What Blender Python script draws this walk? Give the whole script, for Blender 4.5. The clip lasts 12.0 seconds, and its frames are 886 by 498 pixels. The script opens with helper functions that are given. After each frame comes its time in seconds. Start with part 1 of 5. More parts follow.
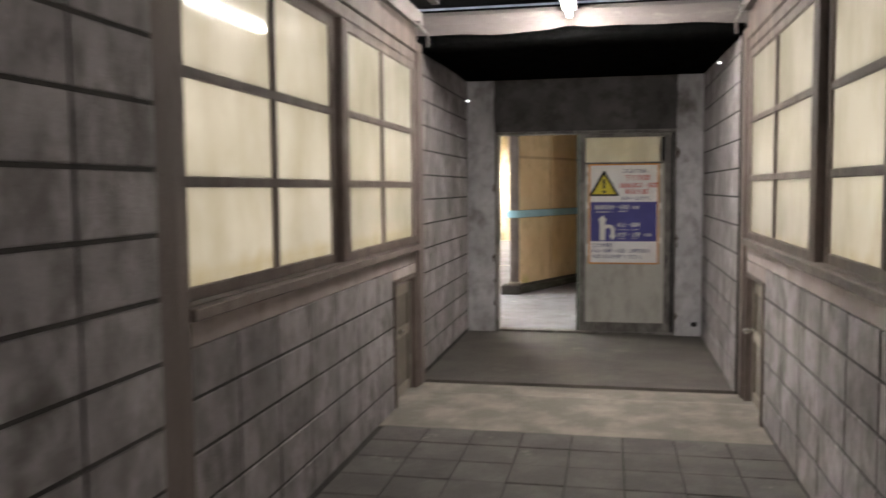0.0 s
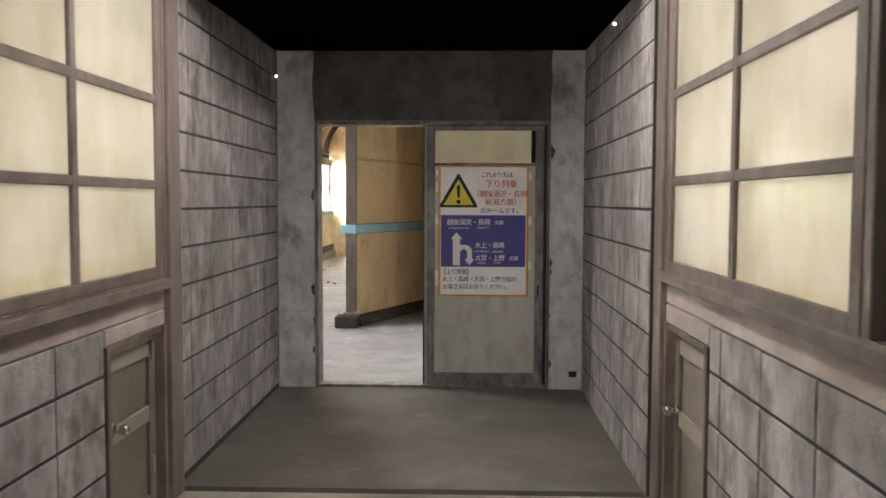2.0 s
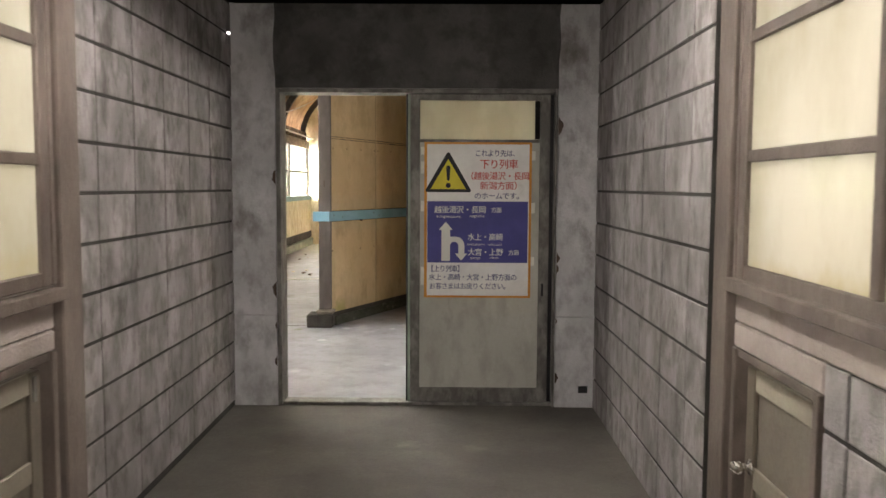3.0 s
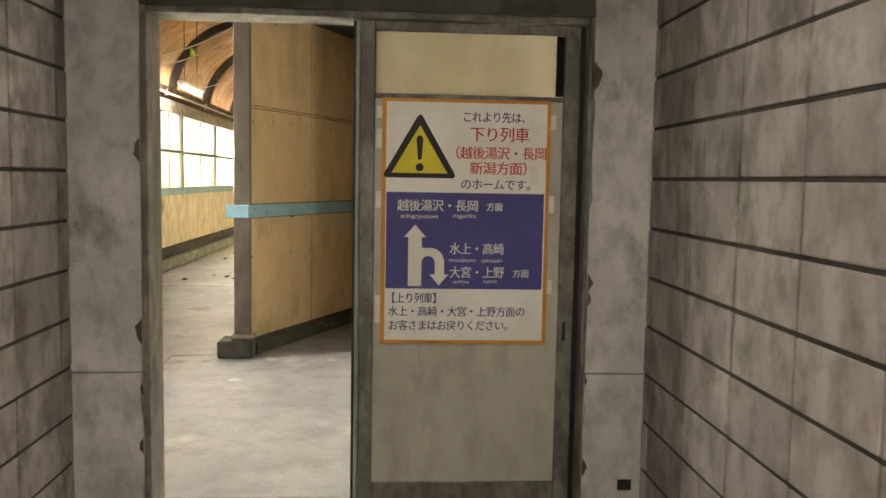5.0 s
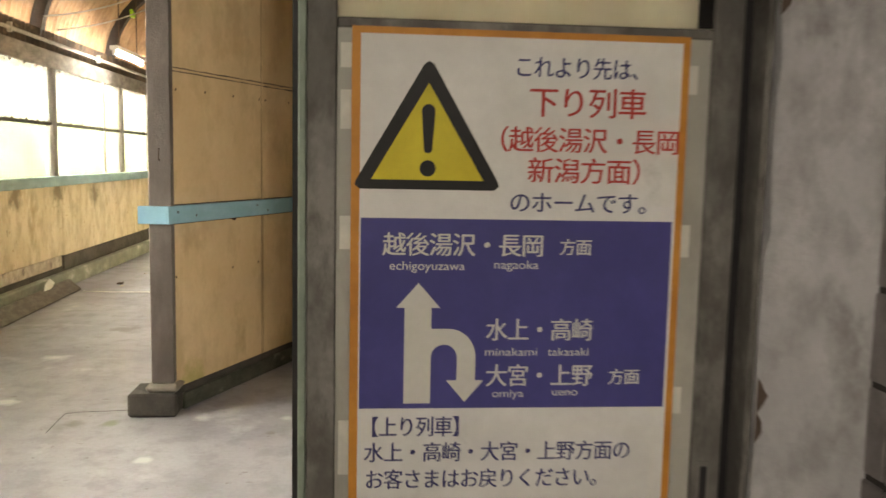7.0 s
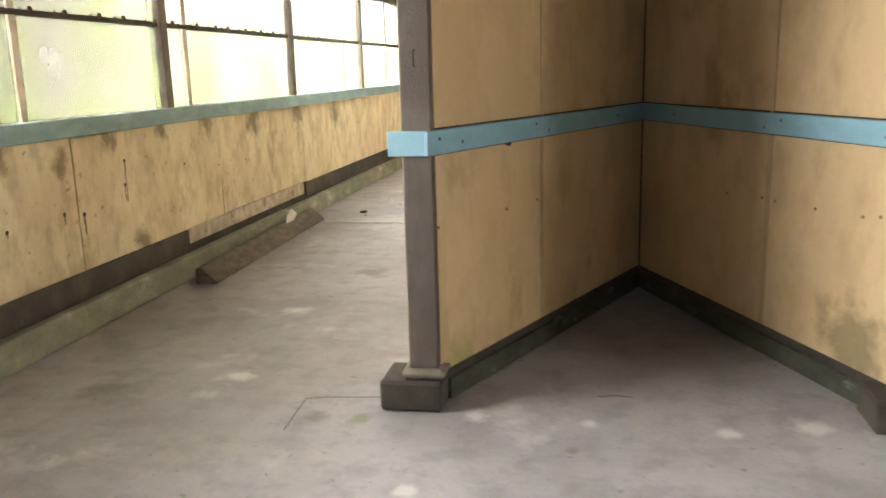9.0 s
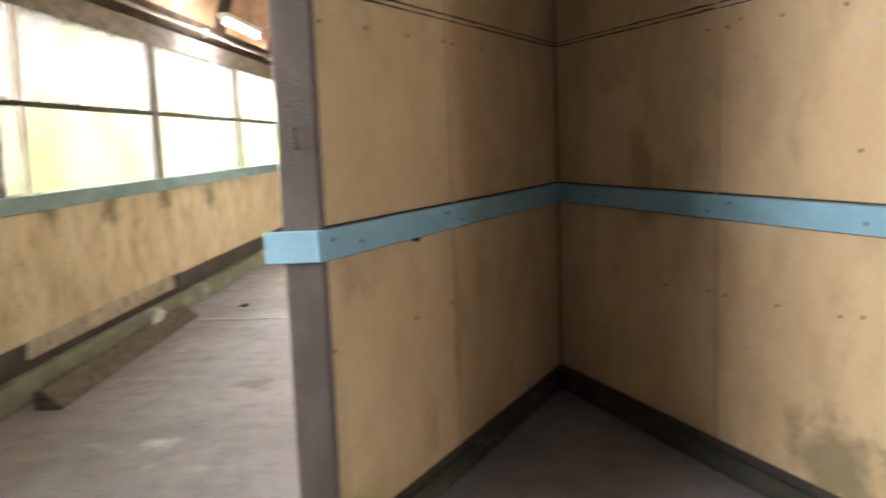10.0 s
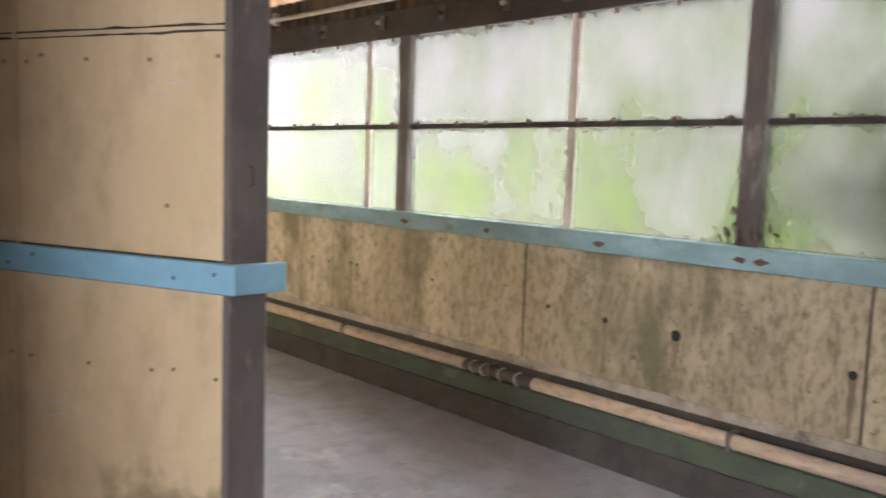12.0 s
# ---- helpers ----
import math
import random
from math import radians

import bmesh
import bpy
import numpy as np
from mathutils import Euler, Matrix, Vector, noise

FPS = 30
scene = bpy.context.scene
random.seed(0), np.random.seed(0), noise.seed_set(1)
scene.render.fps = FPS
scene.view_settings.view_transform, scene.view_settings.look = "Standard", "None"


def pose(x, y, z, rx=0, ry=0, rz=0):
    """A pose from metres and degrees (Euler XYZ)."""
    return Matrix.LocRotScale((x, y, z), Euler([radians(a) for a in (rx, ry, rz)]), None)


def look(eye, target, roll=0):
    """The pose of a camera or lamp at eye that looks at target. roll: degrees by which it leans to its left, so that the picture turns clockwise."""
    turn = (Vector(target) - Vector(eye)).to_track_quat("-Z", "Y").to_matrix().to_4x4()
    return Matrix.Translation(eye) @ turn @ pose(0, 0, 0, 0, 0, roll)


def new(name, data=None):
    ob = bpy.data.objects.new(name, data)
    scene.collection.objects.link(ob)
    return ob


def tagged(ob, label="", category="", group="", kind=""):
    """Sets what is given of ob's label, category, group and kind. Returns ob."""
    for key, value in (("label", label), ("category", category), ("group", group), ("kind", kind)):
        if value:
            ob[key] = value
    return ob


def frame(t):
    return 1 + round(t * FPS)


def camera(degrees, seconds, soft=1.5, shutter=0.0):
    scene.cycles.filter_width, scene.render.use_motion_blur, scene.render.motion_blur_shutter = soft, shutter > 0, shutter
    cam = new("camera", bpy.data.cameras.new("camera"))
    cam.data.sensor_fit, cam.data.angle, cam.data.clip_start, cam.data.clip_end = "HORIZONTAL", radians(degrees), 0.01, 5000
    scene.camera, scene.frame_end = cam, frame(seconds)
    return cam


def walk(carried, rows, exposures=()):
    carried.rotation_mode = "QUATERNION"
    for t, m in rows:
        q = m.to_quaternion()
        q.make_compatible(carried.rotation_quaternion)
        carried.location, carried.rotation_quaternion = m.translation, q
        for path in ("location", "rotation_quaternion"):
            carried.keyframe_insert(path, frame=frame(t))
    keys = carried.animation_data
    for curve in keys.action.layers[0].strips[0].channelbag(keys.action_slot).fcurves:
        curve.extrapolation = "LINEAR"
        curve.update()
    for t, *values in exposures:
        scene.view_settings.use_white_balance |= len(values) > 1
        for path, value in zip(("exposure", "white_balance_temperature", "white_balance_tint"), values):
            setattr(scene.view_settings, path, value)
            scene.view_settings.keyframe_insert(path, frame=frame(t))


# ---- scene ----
cam = camera(56.6, 12.0, shutter=0.4)
PATH = [
    (0, (0.126, 0.140, 1.516), (-0.292, 2.182, 1.364), -0.5),
    (0.5, (0.140, 0.723, 1.515), (-0.044, 2.802, 1.397), -0.4),
    (1, (0.142, 1.267, 1.507), (-0.021, 3.347, 1.398), -0.4),
    (1.5, (0.119, 1.787, 1.485), (0.039, 3.872, 1.371), -0.5),
    (2, (0.122, 2.330, 1.479), (0.061, 4.416, 1.357), 0.2),
    (2.5, (0.091, 2.835, 1.458), (0.025, 4.920, 1.317), -0.4),
    (2.7, (0.082, 3.043, 1.467), (0.044, 5.128, 1.319), -0.3),
    (4.3, (-0.029, 4.662, 1.456), (-0.037, 6.743, 1.263), 1.5),
    (4.5, (-0.016, 4.849, 1.446), (-0.054, 6.930, 1.270), 1.5),
    (5, (-0.059, 5.351, 1.423), (0.071, 7.430, 1.247), 1.0),
    (5.5, (-0.031, 5.865, 1.444), (0.090, 7.940, 1.230), 0.9),
    (6, (-0.069, 6.312, 1.462), (0.064, 8.382, 1.209), 0.2),
    (6.5, (-0.083, 6.693, 1.502), (0.207, 8.751, 1.278), -0.1),
    (6.7, (-0.066, 6.861, 1.495), (0.195, 8.924, 1.281), 0.4),
    (8.3, (-0.294, 7.979, 1.484), (-0.529, 10.013, 1.067), 1.2),
    (8.5, (-0.362, 8.132, 1.460), (-0.679, 10.152, 1.025), 0.8),
    (8.8, (-0.441, 8.389, 1.452), (-0.811, 10.399, 1.017), -0.5),
    (9, (-0.509, 8.532, 1.445), (-0.885, 10.538, 0.997), -1.5),
    (9.5, (-0.602, 8.943, 1.474), (-1.165, 10.912, 1.059), -4.5),
    (10, (-0.665, 9.260, 1.468), (-0.759, 11.330, 1.192), -2.2),
    (10.5, (-0.649, 9.387, 1.528), (-0.417, 11.356, 1.266), -0.5),
    (11, (-0.718, 9.404, 1.523), (-0.138, 11.303, 1.292), 0.6),
    (11.5, (-0.680, 9.340, 1.537), (0.375, 11.025, 1.318), 1.7),
    (12, (-0.584, 9.392, 1.552), (0.765, 10.854, 1.345), 2.0),
]
EXPOSURES = [(0, 2.1, 6500, 11), (2.5, 2.1, 6600, 10), (4.5, 2.33, 7600, 5), (5.5, 2.33, 7900, 6), (6.7, 2.38, 7500, 7), (8.5, 2.5, 7200, 9), (9.5, 2.25, 6600, 12), (10.5, 2.25, 6350, 15), (11.5, 2.35, 5900, 15), (12, 1.87, 5900, 16)]
walk(cam, [(t, look(eye, target, roll)) for t, eye, target, roll in PATH],
     exposures=EXPOSURES)

# ---- world and light ----
world = bpy.data.worlds.new("world")
scene.world = world
world.use_nodes = True
sky = world.node_tree.nodes.new("ShaderNodeTexSky")
sky.sky_type, sky.sun_disc, sky.sun_elevation, sky.sun_rotation = "NISHITA", False, radians(50), radians(200)
world.node_tree.links.new(sky.outputs[0], world.node_tree.nodes["Background"].inputs["Color"])
world.node_tree.nodes["Background"].inputs["Strength"].default_value = 0.06
GLOW_HALL, GLOW_CORRIDOR, TUBE = 138.0, 2.55, 102.0


for x, y, depth, watts, turn in ((-3.40, 10.74, 1.3, 11.0, -90), (2.91, 10.33, 0.36, 3.0, 90)):   # fill lamps added in two unseen window bays, to brighten the partition wings
    bay = bpy.data.lights.new("window_light", "AREA")
    bay.shape, bay.size, bay.size_y, bay.energy, bay.color = "RECTANGLE", 0.75, depth, watts, (1.0, 0.97, 0.92)
    bay.spread = radians(95)
    new("window_light", bay).matrix_world = pose(x, y, 1.62, 0, turn, 0)


# ---- materials ----
def material(name, rgb, rgb2=None, rough=0.8, metal=0.0, scale=3.0, grain=60.0, bump=0.15, stain=None, stain_at=0.56,
             streak=1.0, vary=0.0, spec=0.3, low=0.42, high=0.62, speck=None, patches=(), grime=None):
    """A worn surface: two tones at a large scale, grain and relief at a small one, stains that may run down."""
    m = bpy.data.materials.new(name)
    m.use_nodes = True
    n, l = m.node_tree.nodes, m.node_tree.links
    b = n["Principled BSDF"]
    geo = n.new("ShaderNodeNewGeometry")
    mp = n.new("ShaderNodeMapping")
    mp.inputs["Scale"].default_value = (1, 1, 1 / streak)
    l.new(geo.outputs["Position"], mp.inputs["Vector"])

    def noise_at(s, detail=5.0, vec=None):
        t = n.new("ShaderNodeTexNoise")
        t.inputs["Scale"].default_value, t.inputs["Detail"].default_value, t.inputs["Roughness"].default_value = s, detail, 0.62
        l.new(vec or geo.outputs["Position"], t.inputs["Vector"])
        return t.outputs["Fac"]

    def ramp(fac, a, z):
        r = n.new("ShaderNodeMapRange")
        r.inputs["From Min"].default_value, r.inputs["From Max"].default_value = a, z
        l.new(fac, r.inputs["Value"])
        return r.outputs["Result"]

    def mix(fac, a, z, mode="MIX"):
        x = n.new("ShaderNodeMix")
        x.data_type, x.blend_type = "RGBA", mode
        for sock, v in ((x.inputs[0], fac), (x.inputs[6], a), (x.inputs[7], z)):
            if isinstance(v, (float, int)):
                sock.default_value = v
            elif isinstance(v, tuple):
                sock.default_value = (*v, 1) if len(v) == 3 else v
            else:
                l.new(v, sock)
        return x.outputs[2]

    rgb2 = rgb2 or tuple(c * 0.75 for c in rgb)
    col = mix(ramp(noise_at(scale, 6, mp.outputs["Vector"]), low, high), rgb2, rgb)
    fine = noise_at(grain, 4)
    col = mix(mix_amount(n, l, fine, 0.35), col, tuple(c * 0.7 for c in rgb2))
    if stain:
        s = ramp(noise_at(scale * 0.8 + 0.7, 8, mp.outputs["Vector"]), stain_at, stain_at + 0.13)
        col = mix(s, col, stain)
    if grime:
        tone, amount, size = grime
        rough_mask = ramp(noise_at(size, 9, mp.outputs["Vector"]), 0.47, 0.63)
        col = mix(mix_amount(n, l, rough_mask, amount), col, tone)
    if speck:
        col = mix(ramp(noise_at(grain * 0.4, 3), 0.66, 0.72), col, speck)
    for centre, radius, tone in patches:
        dist = n.new("ShaderNodeVectorMath")
        dist.operation = "DISTANCE"
        dist.inputs[1].default_value = centre
        l.new(geo.outputs["Position"], dist.inputs[0])
        near = n.new("ShaderNodeMath")
        near.operation = "MULTIPLY_ADD"
        near.inputs[1].default_value, near.inputs[2].default_value = -0.5 / radius, 0.75
        l.new(dist.outputs["Value"], near.inputs[0])
        both = n.new("ShaderNodeMath")
        l.new(near.outputs[0], both.inputs[0]), l.new(noise_at(9.0, 8), both.inputs[1])
        col = mix(mix_amount(n, l, ramp(both.outputs[0], 0.82, 1.12), 0.75), col, tone)
    if vary:
        info = n.new("ShaderNodeObjectInfo")
        v = n.new("ShaderNodeMapRange")
        v.inputs["To Min"].default_value, v.inputs["To Max"].default_value = 1 - vary, 1 + vary
        l.new(info.outputs["Random"], v.inputs["Value"])
        hsv = n.new("ShaderNodeHueSaturation")
        l.new(v.outputs["Result"], hsv.inputs["Value"])
        l.new(col, hsv.inputs["Color"])
        col = hsv.outputs["Color"]
    l.new(col, b.inputs["Base Color"])
    b.inputs["Roughness"].default_value, b.inputs["Metallic"].default_value = rough, metal
    b.inputs["Specular IOR Level"].default_value = spec
    rr = n.new("ShaderNodeMapRange")
    rr.inputs["To Min"].default_value, rr.inputs["To Max"].default_value = max(0.05, rough - 0.15), min(1, rough + 0.15)
    l.new(fine, rr.inputs["Value"])
    l.new(rr.outputs["Result"], b.inputs["Roughness"])
    if bump:
        bp = n.new("ShaderNodeBump")
        bp.inputs["Strength"].default_value, bp.inputs["Distance"].default_value = bump, 0.02
        add = n.new("ShaderNodeMath")
        l.new(noise_at(grain * 0.35, 6), add.inputs[0])
        l.new(fine, add.inputs[1])
        l.new(add.outputs[0], bp.inputs["Height"])
        l.new(bp.outputs["Normal"], b.inputs["Normal"])
    return m


def mix_amount(n, l, fac, amount):
    x = n.new("ShaderNodeMath")
    x.operation = "MULTIPLY"
    x.inputs[1].default_value = amount
    l.new(fac, x.inputs[0])
    return x.outputs[0]


def glowing(name, strength, rgb, rgb2=None, rgb3=None, scale=1.2, streak=0.6):
    """A lamp's tube, or the bright distance behind a window."""
    m = bpy.data.materials.new(name)
    m.use_nodes = True
    n, l = m.node_tree.nodes, m.node_tree.links
    n.remove(n["Principled BSDF"])
    e = n.new("ShaderNodeEmission")
    e.inputs["Color"].default_value, e.inputs["Strength"].default_value = (*rgb, 1), strength
    l.new(e.outputs[0], n["Material Output"].inputs["Surface"])
    if rgb2:
        geo = n.new("ShaderNodeNewGeometry")
        mp = n.new("ShaderNodeMapping")
        mp.inputs["Scale"].default_value = (1, 1, streak)
        l.new(geo.outputs["Position"], mp.inputs["Vector"])
        t = n.new("ShaderNodeTexNoise")
        t.inputs["Scale"].default_value, t.inputs["Detail"].default_value = scale, 3
        l.new(mp.outputs["Vector"], t.inputs["Vector"])
        r = n.new("ShaderNodeValToRGB")
        r.color_ramp.elements[0].position, r.color_ramp.elements[0].color = 0.36, (*rgb3, 1)
        r.color_ramp.elements[1].position, r.color_ramp.elements[1].color = 0.6, (*rgb, 1)
        k = r.color_ramp.elements.new(0.47)
        k.color = (*rgb2, 1)
        l.new(t.outputs["Fac"], r.inputs["Fac"])
        z = n.new("ShaderNodeSeparateXYZ")
        l.new(geo.outputs["Position"], z.inputs[0])
        up = n.new("ShaderNodeMapRange")                  # glow ramped by height, foliage below sky, set to aim light into the niche
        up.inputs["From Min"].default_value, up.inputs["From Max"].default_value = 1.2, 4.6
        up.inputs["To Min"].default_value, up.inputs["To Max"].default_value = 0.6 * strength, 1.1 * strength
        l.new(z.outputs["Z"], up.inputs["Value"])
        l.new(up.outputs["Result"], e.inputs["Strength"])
        l.new(r.outputs["Color"], e.inputs["Color"])
    return m


def pane_material(name, rgb, rgb2, clear=0.4, scale=2.5, streak=2.5, diffuse=0.3, rise=0.0, low=0.38, high=0.6, bars=(), dirt=(0.01, 0.01, 0.006), detail=7.0):
    """Dirty translucent glass or plastic: it scatters most of the light that passes it."""
    m = bpy.data.materials.new(name)
    m.use_nodes = True
    n, l = m.node_tree.nodes, m.node_tree.links
    n.remove(n["Principled BSDF"])
    geo = n.new("ShaderNodeNewGeometry")
    mp = n.new("ShaderNodeMapping")
    mp.inputs["Scale"].default_value = (1, 1, 1 / streak)
    l.new(geo.outputs["Position"], mp.inputs["Vector"])
    t = n.new("ShaderNodeTexNoise")
    t.inputs["Scale"].default_value, t.inputs["Detail"].default_value, t.inputs["Roughness"].default_value = scale, detail, 0.6
    l.new(mp.outputs["Vector"], t.inputs["Vector"])
    r = n.new("ShaderNodeMapRange")
    r.inputs["From Min"].default_value, r.inputs["From Max"].default_value = low, high
    part_z = n.new("ShaderNodeSeparateXYZ")          # greener and darker downward: algae, with the dim foliage outside put into the tint
    l.new(geo.outputs["Position"], part_z.inputs[0])
    lift = n.new("ShaderNodeMath")
    lift.operation = "MULTIPLY_ADD"
    lift.inputs[1].default_value, lift.inputs[2].default_value = rise, -1.75 * rise
    l.new(part_z.outputs["Z"], lift.inputs[0])
    both = n.new("ShaderNodeMath")
    l.new(lift.outputs[0], both.inputs[0]), l.new(t.outputs["Fac"], both.inputs[1])
    l.new(both.outputs[0], r.inputs["Value"])
    x = n.new("ShaderNodeMix")
    x.data_type = "RGBA"
    x.inputs[6].default_value, x.inputs[7].default_value = (*rgb2, 1), (*rgb, 1)
    l.new(r.outputs["Result"], x.inputs[0])
    tint = x.outputs[2]
    for z in bars:                                   # uneven brown tide marks where water lies on the bars
        away = n.new("ShaderNodeMath")
        away.operation = "SUBTRACT"
        away.inputs[1].default_value = z
        l.new(part_z.outputs["Z"], away.inputs[0])
        size = n.new("ShaderNodeMath")
        size.operation = "ABSOLUTE"
        l.new(away.outputs[0], size.inputs[0])
        drip = n.new("ShaderNodeTexNoise")
        drip.inputs["Scale"].default_value, drip.inputs["Detail"].default_value, drip.inputs["Roughness"].default_value = 9.0, 8, 0.65
        l.new(mp.outputs["Vector"], drip.inputs["Vector"])
        reach = n.new("ShaderNodeMath")
        reach.operation = "MULTIPLY_ADD"
        reach.inputs[1].default_value = -6.0
        l.new(size.outputs[0], reach.inputs[0]), l.new(drip.outputs["Fac"], reach.inputs[2])
        mask = n.new("ShaderNodeMapRange")
        mask.inputs["From Min"].default_value, mask.inputs["From Max"].default_value, mask.inputs["To Max"].default_value = 0.2, 0.6, 0.75
        l.new(reach.outputs[0], mask.inputs["Value"])
        soil = n.new("ShaderNodeMix")
        soil.data_type = "RGBA"
        soil.inputs[7].default_value = (*dirt, 1)
        l.new(mask.outputs["Result"], soil.inputs[0]), l.new(tint, soil.inputs[6])
        tint = soil.outputs[2]
    tl, tr, df, gl = (n.new("ShaderNodeBsdf" + k) for k in ("Translucent", "Transparent", "Diffuse", "Glossy"))
    gl.inputs["Roughness"].default_value = 0.06
    for s in (tl, tr, df):
        l.new(tint, s.inputs["Color"])
    a, b, c = (n.new("ShaderNodeMixShader") for _ in range(3))
    a.inputs[0].default_value, b.inputs[0].default_value = clear, diffuse
    l.new(tl.outputs[0], a.inputs[1]), l.new(tr.outputs[0], a.inputs[2])
    l.new(a.outputs[0], b.inputs[1]), l.new(df.outputs[0], b.inputs[2])
    f = n.new("ShaderNodeFresnel")
    l.new(f.outputs[0], c.inputs[0])
    l.new(b.outputs[0], c.inputs[1]), l.new(gl.outputs[0], c.inputs[2])
    l.new(c.outputs[0], n["Material Output"].inputs["Surface"])
    return m


PALE, MOSSY, DIRT = (0.43, 0.43, 0.455), (0.14, 0.16, 0.09), (0.13, 0.12, 0.115)
FLOOR_SPOTS = ((-0.52, 11.73, 0.06, PALE), (0.36, 11.81, 0.11, PALE), (-2.2, 12.1, 0.1, PALE), (-1.14, 11.1, 0.06, PALE), (-1.0, 11.76, 0.08, PALE), (0.02, 11.71, 0.07, PALE), (-1.47, 11.66, 0.07, MOSSY), (0.68, 11.85, 0.16, MOSSY),
               (-2.75, 11.85, 0.2, DIRT), (-1.67, 11.65, 0.1, DIRT), (-0.58, 11.48, 0.04, DIRT), (-2.1, 14.2, 0.2, DIRT), (-2.3, 13.2, 0.12, PALE))
M_BLOCK = material("concrete_block", (0.325, 0.296, 0.302), (0.20, 0.181, 0.182), 0.9, grime=((0.085, 0.073, 0.066), 0.55, 11.0), scale=4, grain=90, bump=0.35, stain=(0.10, 0.09, 0.084), stain_at=0.56, streak=1.6, vary=0.13)
M_MORTAR = material("mortar", (0.036, 0.031, 0.028), (0.022, 0.02, 0.018), 0.95, scale=5, grain=120, bump=0.5)
# darker than M_PLASTER: the beam's shade on the upper wall is in the colour
M_SHADED_RENDER = material("shaded_render", (0.115, 0.108, 0.105), (0.072, 0.068, 0.066), 0.9, scale=2.5, grain=70, bump=0.4, grime=((0.035, 0.032, 0.03), 0.6, 7.0), stain=(0.05, 0.046, 0.044), stain_at=0.58)
M_PLASTER = material("grey_render", (0.54, 0.52, 0.54), (0.40, 0.385, 0.397), 0.9, grime=((0.17, 0.155, 0.145), 0.45, 8.0), scale=2.5, grain=70, bump=0.3, stain=(0.15, 0.135, 0.125), stain_at=0.6, streak=1.5)
M_LINTEL = material("pinkish_concrete", (0.36, 0.30, 0.285), (0.26, 0.218, 0.205), 0.9, scale=3, grain=80, bump=0.4, stain=(0.2, 0.17, 0.15), stain_at=0.6)
M_WOOD = material("brown_painted_wood", (0.135, 0.105, 0.092), (0.085, 0.066, 0.058), 0.7, scale=6, grain=110, bump=0.25, stain=(0.07, 0.055, 0.046), stain_at=0.6, streak=3)
M_POST = material("brown_painted_post", (0.145, 0.122, 0.112), (0.10, 0.085, 0.078), 0.65, scale=7, grain=90, bump=0.3, stain=(0.27, 0.235, 0.215), stain_at=0.61, streak=2.5)
# both hatch paints are kept dark to include the shadow in the recess
M_HATCH = material("shaded_olive_brown", (0.15, 0.125, 0.10), (0.115, 0.097, 0.08), 0.6, scale=4, grain=70, bump=0.1, stain=(0.12, 0.1, 0.085), stain_at=0.62)
M_HATCH2 = material("shaded_beige", (0.25, 0.22, 0.178), (0.20, 0.175, 0.142), 0.6, scale=4, grain=70, bump=0.1, stain=(0.18, 0.15, 0.12), stain_at=0.64)
M_STEEL = material("weathered_aluminium", (0.25, 0.235, 0.22), (0.12, 0.112, 0.104), 0.55, grime=((0.07, 0.062, 0.056), 0.6, 18.0), metal=0.2, scale=7, grain=60, bump=0.12, stain=(0.13, 0.12, 0.11), stain_at=0.56, streak=2)
M_DOORPANEL = material("grey_green_door_panel", (0.46, 0.44, 0.40), (0.39, 0.375, 0.34), 0.5, metal=0.05, scale=2.5, grain=50, bump=0.05, grime=((0.24, 0.22, 0.195), 0.5, 6.0), stain=(0.2, 0.18, 0.16), stain_at=0.62, streak=2.2)
M_CHROME = material("chrome", (0.75, 0.73, 0.7), (0.6, 0.58, 0.55), 0.25, metal=1.0, scale=20, bump=0.0)
M_FLOOR = material("hall_concrete", (0.29, 0.285, 0.318), (0.205, 0.202, 0.224), 0.7, grime=((0.14, 0.135, 0.143), 0.45, 5.5), scale=1.1, grain=45, bump=0.14, stain=(0.37, 0.365, 0.39), stain_at=0.59, low=0.36, high=0.62, speck=(0.13, 0.125, 0.125), spec=0.4,
                   patches=[((x, y, 0), rad, tone) for x, y, rad, tone in FLOOR_SPOTS])
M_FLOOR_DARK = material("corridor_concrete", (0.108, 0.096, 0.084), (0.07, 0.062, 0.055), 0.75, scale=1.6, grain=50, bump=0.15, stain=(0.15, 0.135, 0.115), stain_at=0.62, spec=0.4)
M_SILL = material("pale_concrete_sill", (0.285, 0.253, 0.216), (0.17, 0.153, 0.132), 0.85, scale=3, grain=60, bump=0.25, stain=(0.17, 0.155, 0.135), stain_at=0.57)
M_TILE = material("floor_tile", (0.105, 0.095, 0.088), (0.066, 0.06, 0.056), 0.65, scale=4, grain=70, bump=0.15, stain=(0.28, 0.255, 0.225), stain_at=0.63, vary=0.1)
M_YELLOW = material("ochre_panel", (0.64, 0.495, 0.31), (0.55, 0.415, 0.25), 0.7, grime=((0.34, 0.25, 0.145), 0.42, 5.0), scale=1.6, grain=30, bump=0.06, stain=(0.32, 0.235, 0.13), stain_at=0.60, streak=1.6, vary=0.02,
                    patches=(((0.58, 12.15, 0.22), 0.30, (0.15, 0.135, 0.075)), ((0.70, 11.85, 0.30), 0.16, (0.2, 0.17, 0.09)), ((-1.1, 12.0, 0.15), 0.16, (0.30, 0.30, 0.10))))
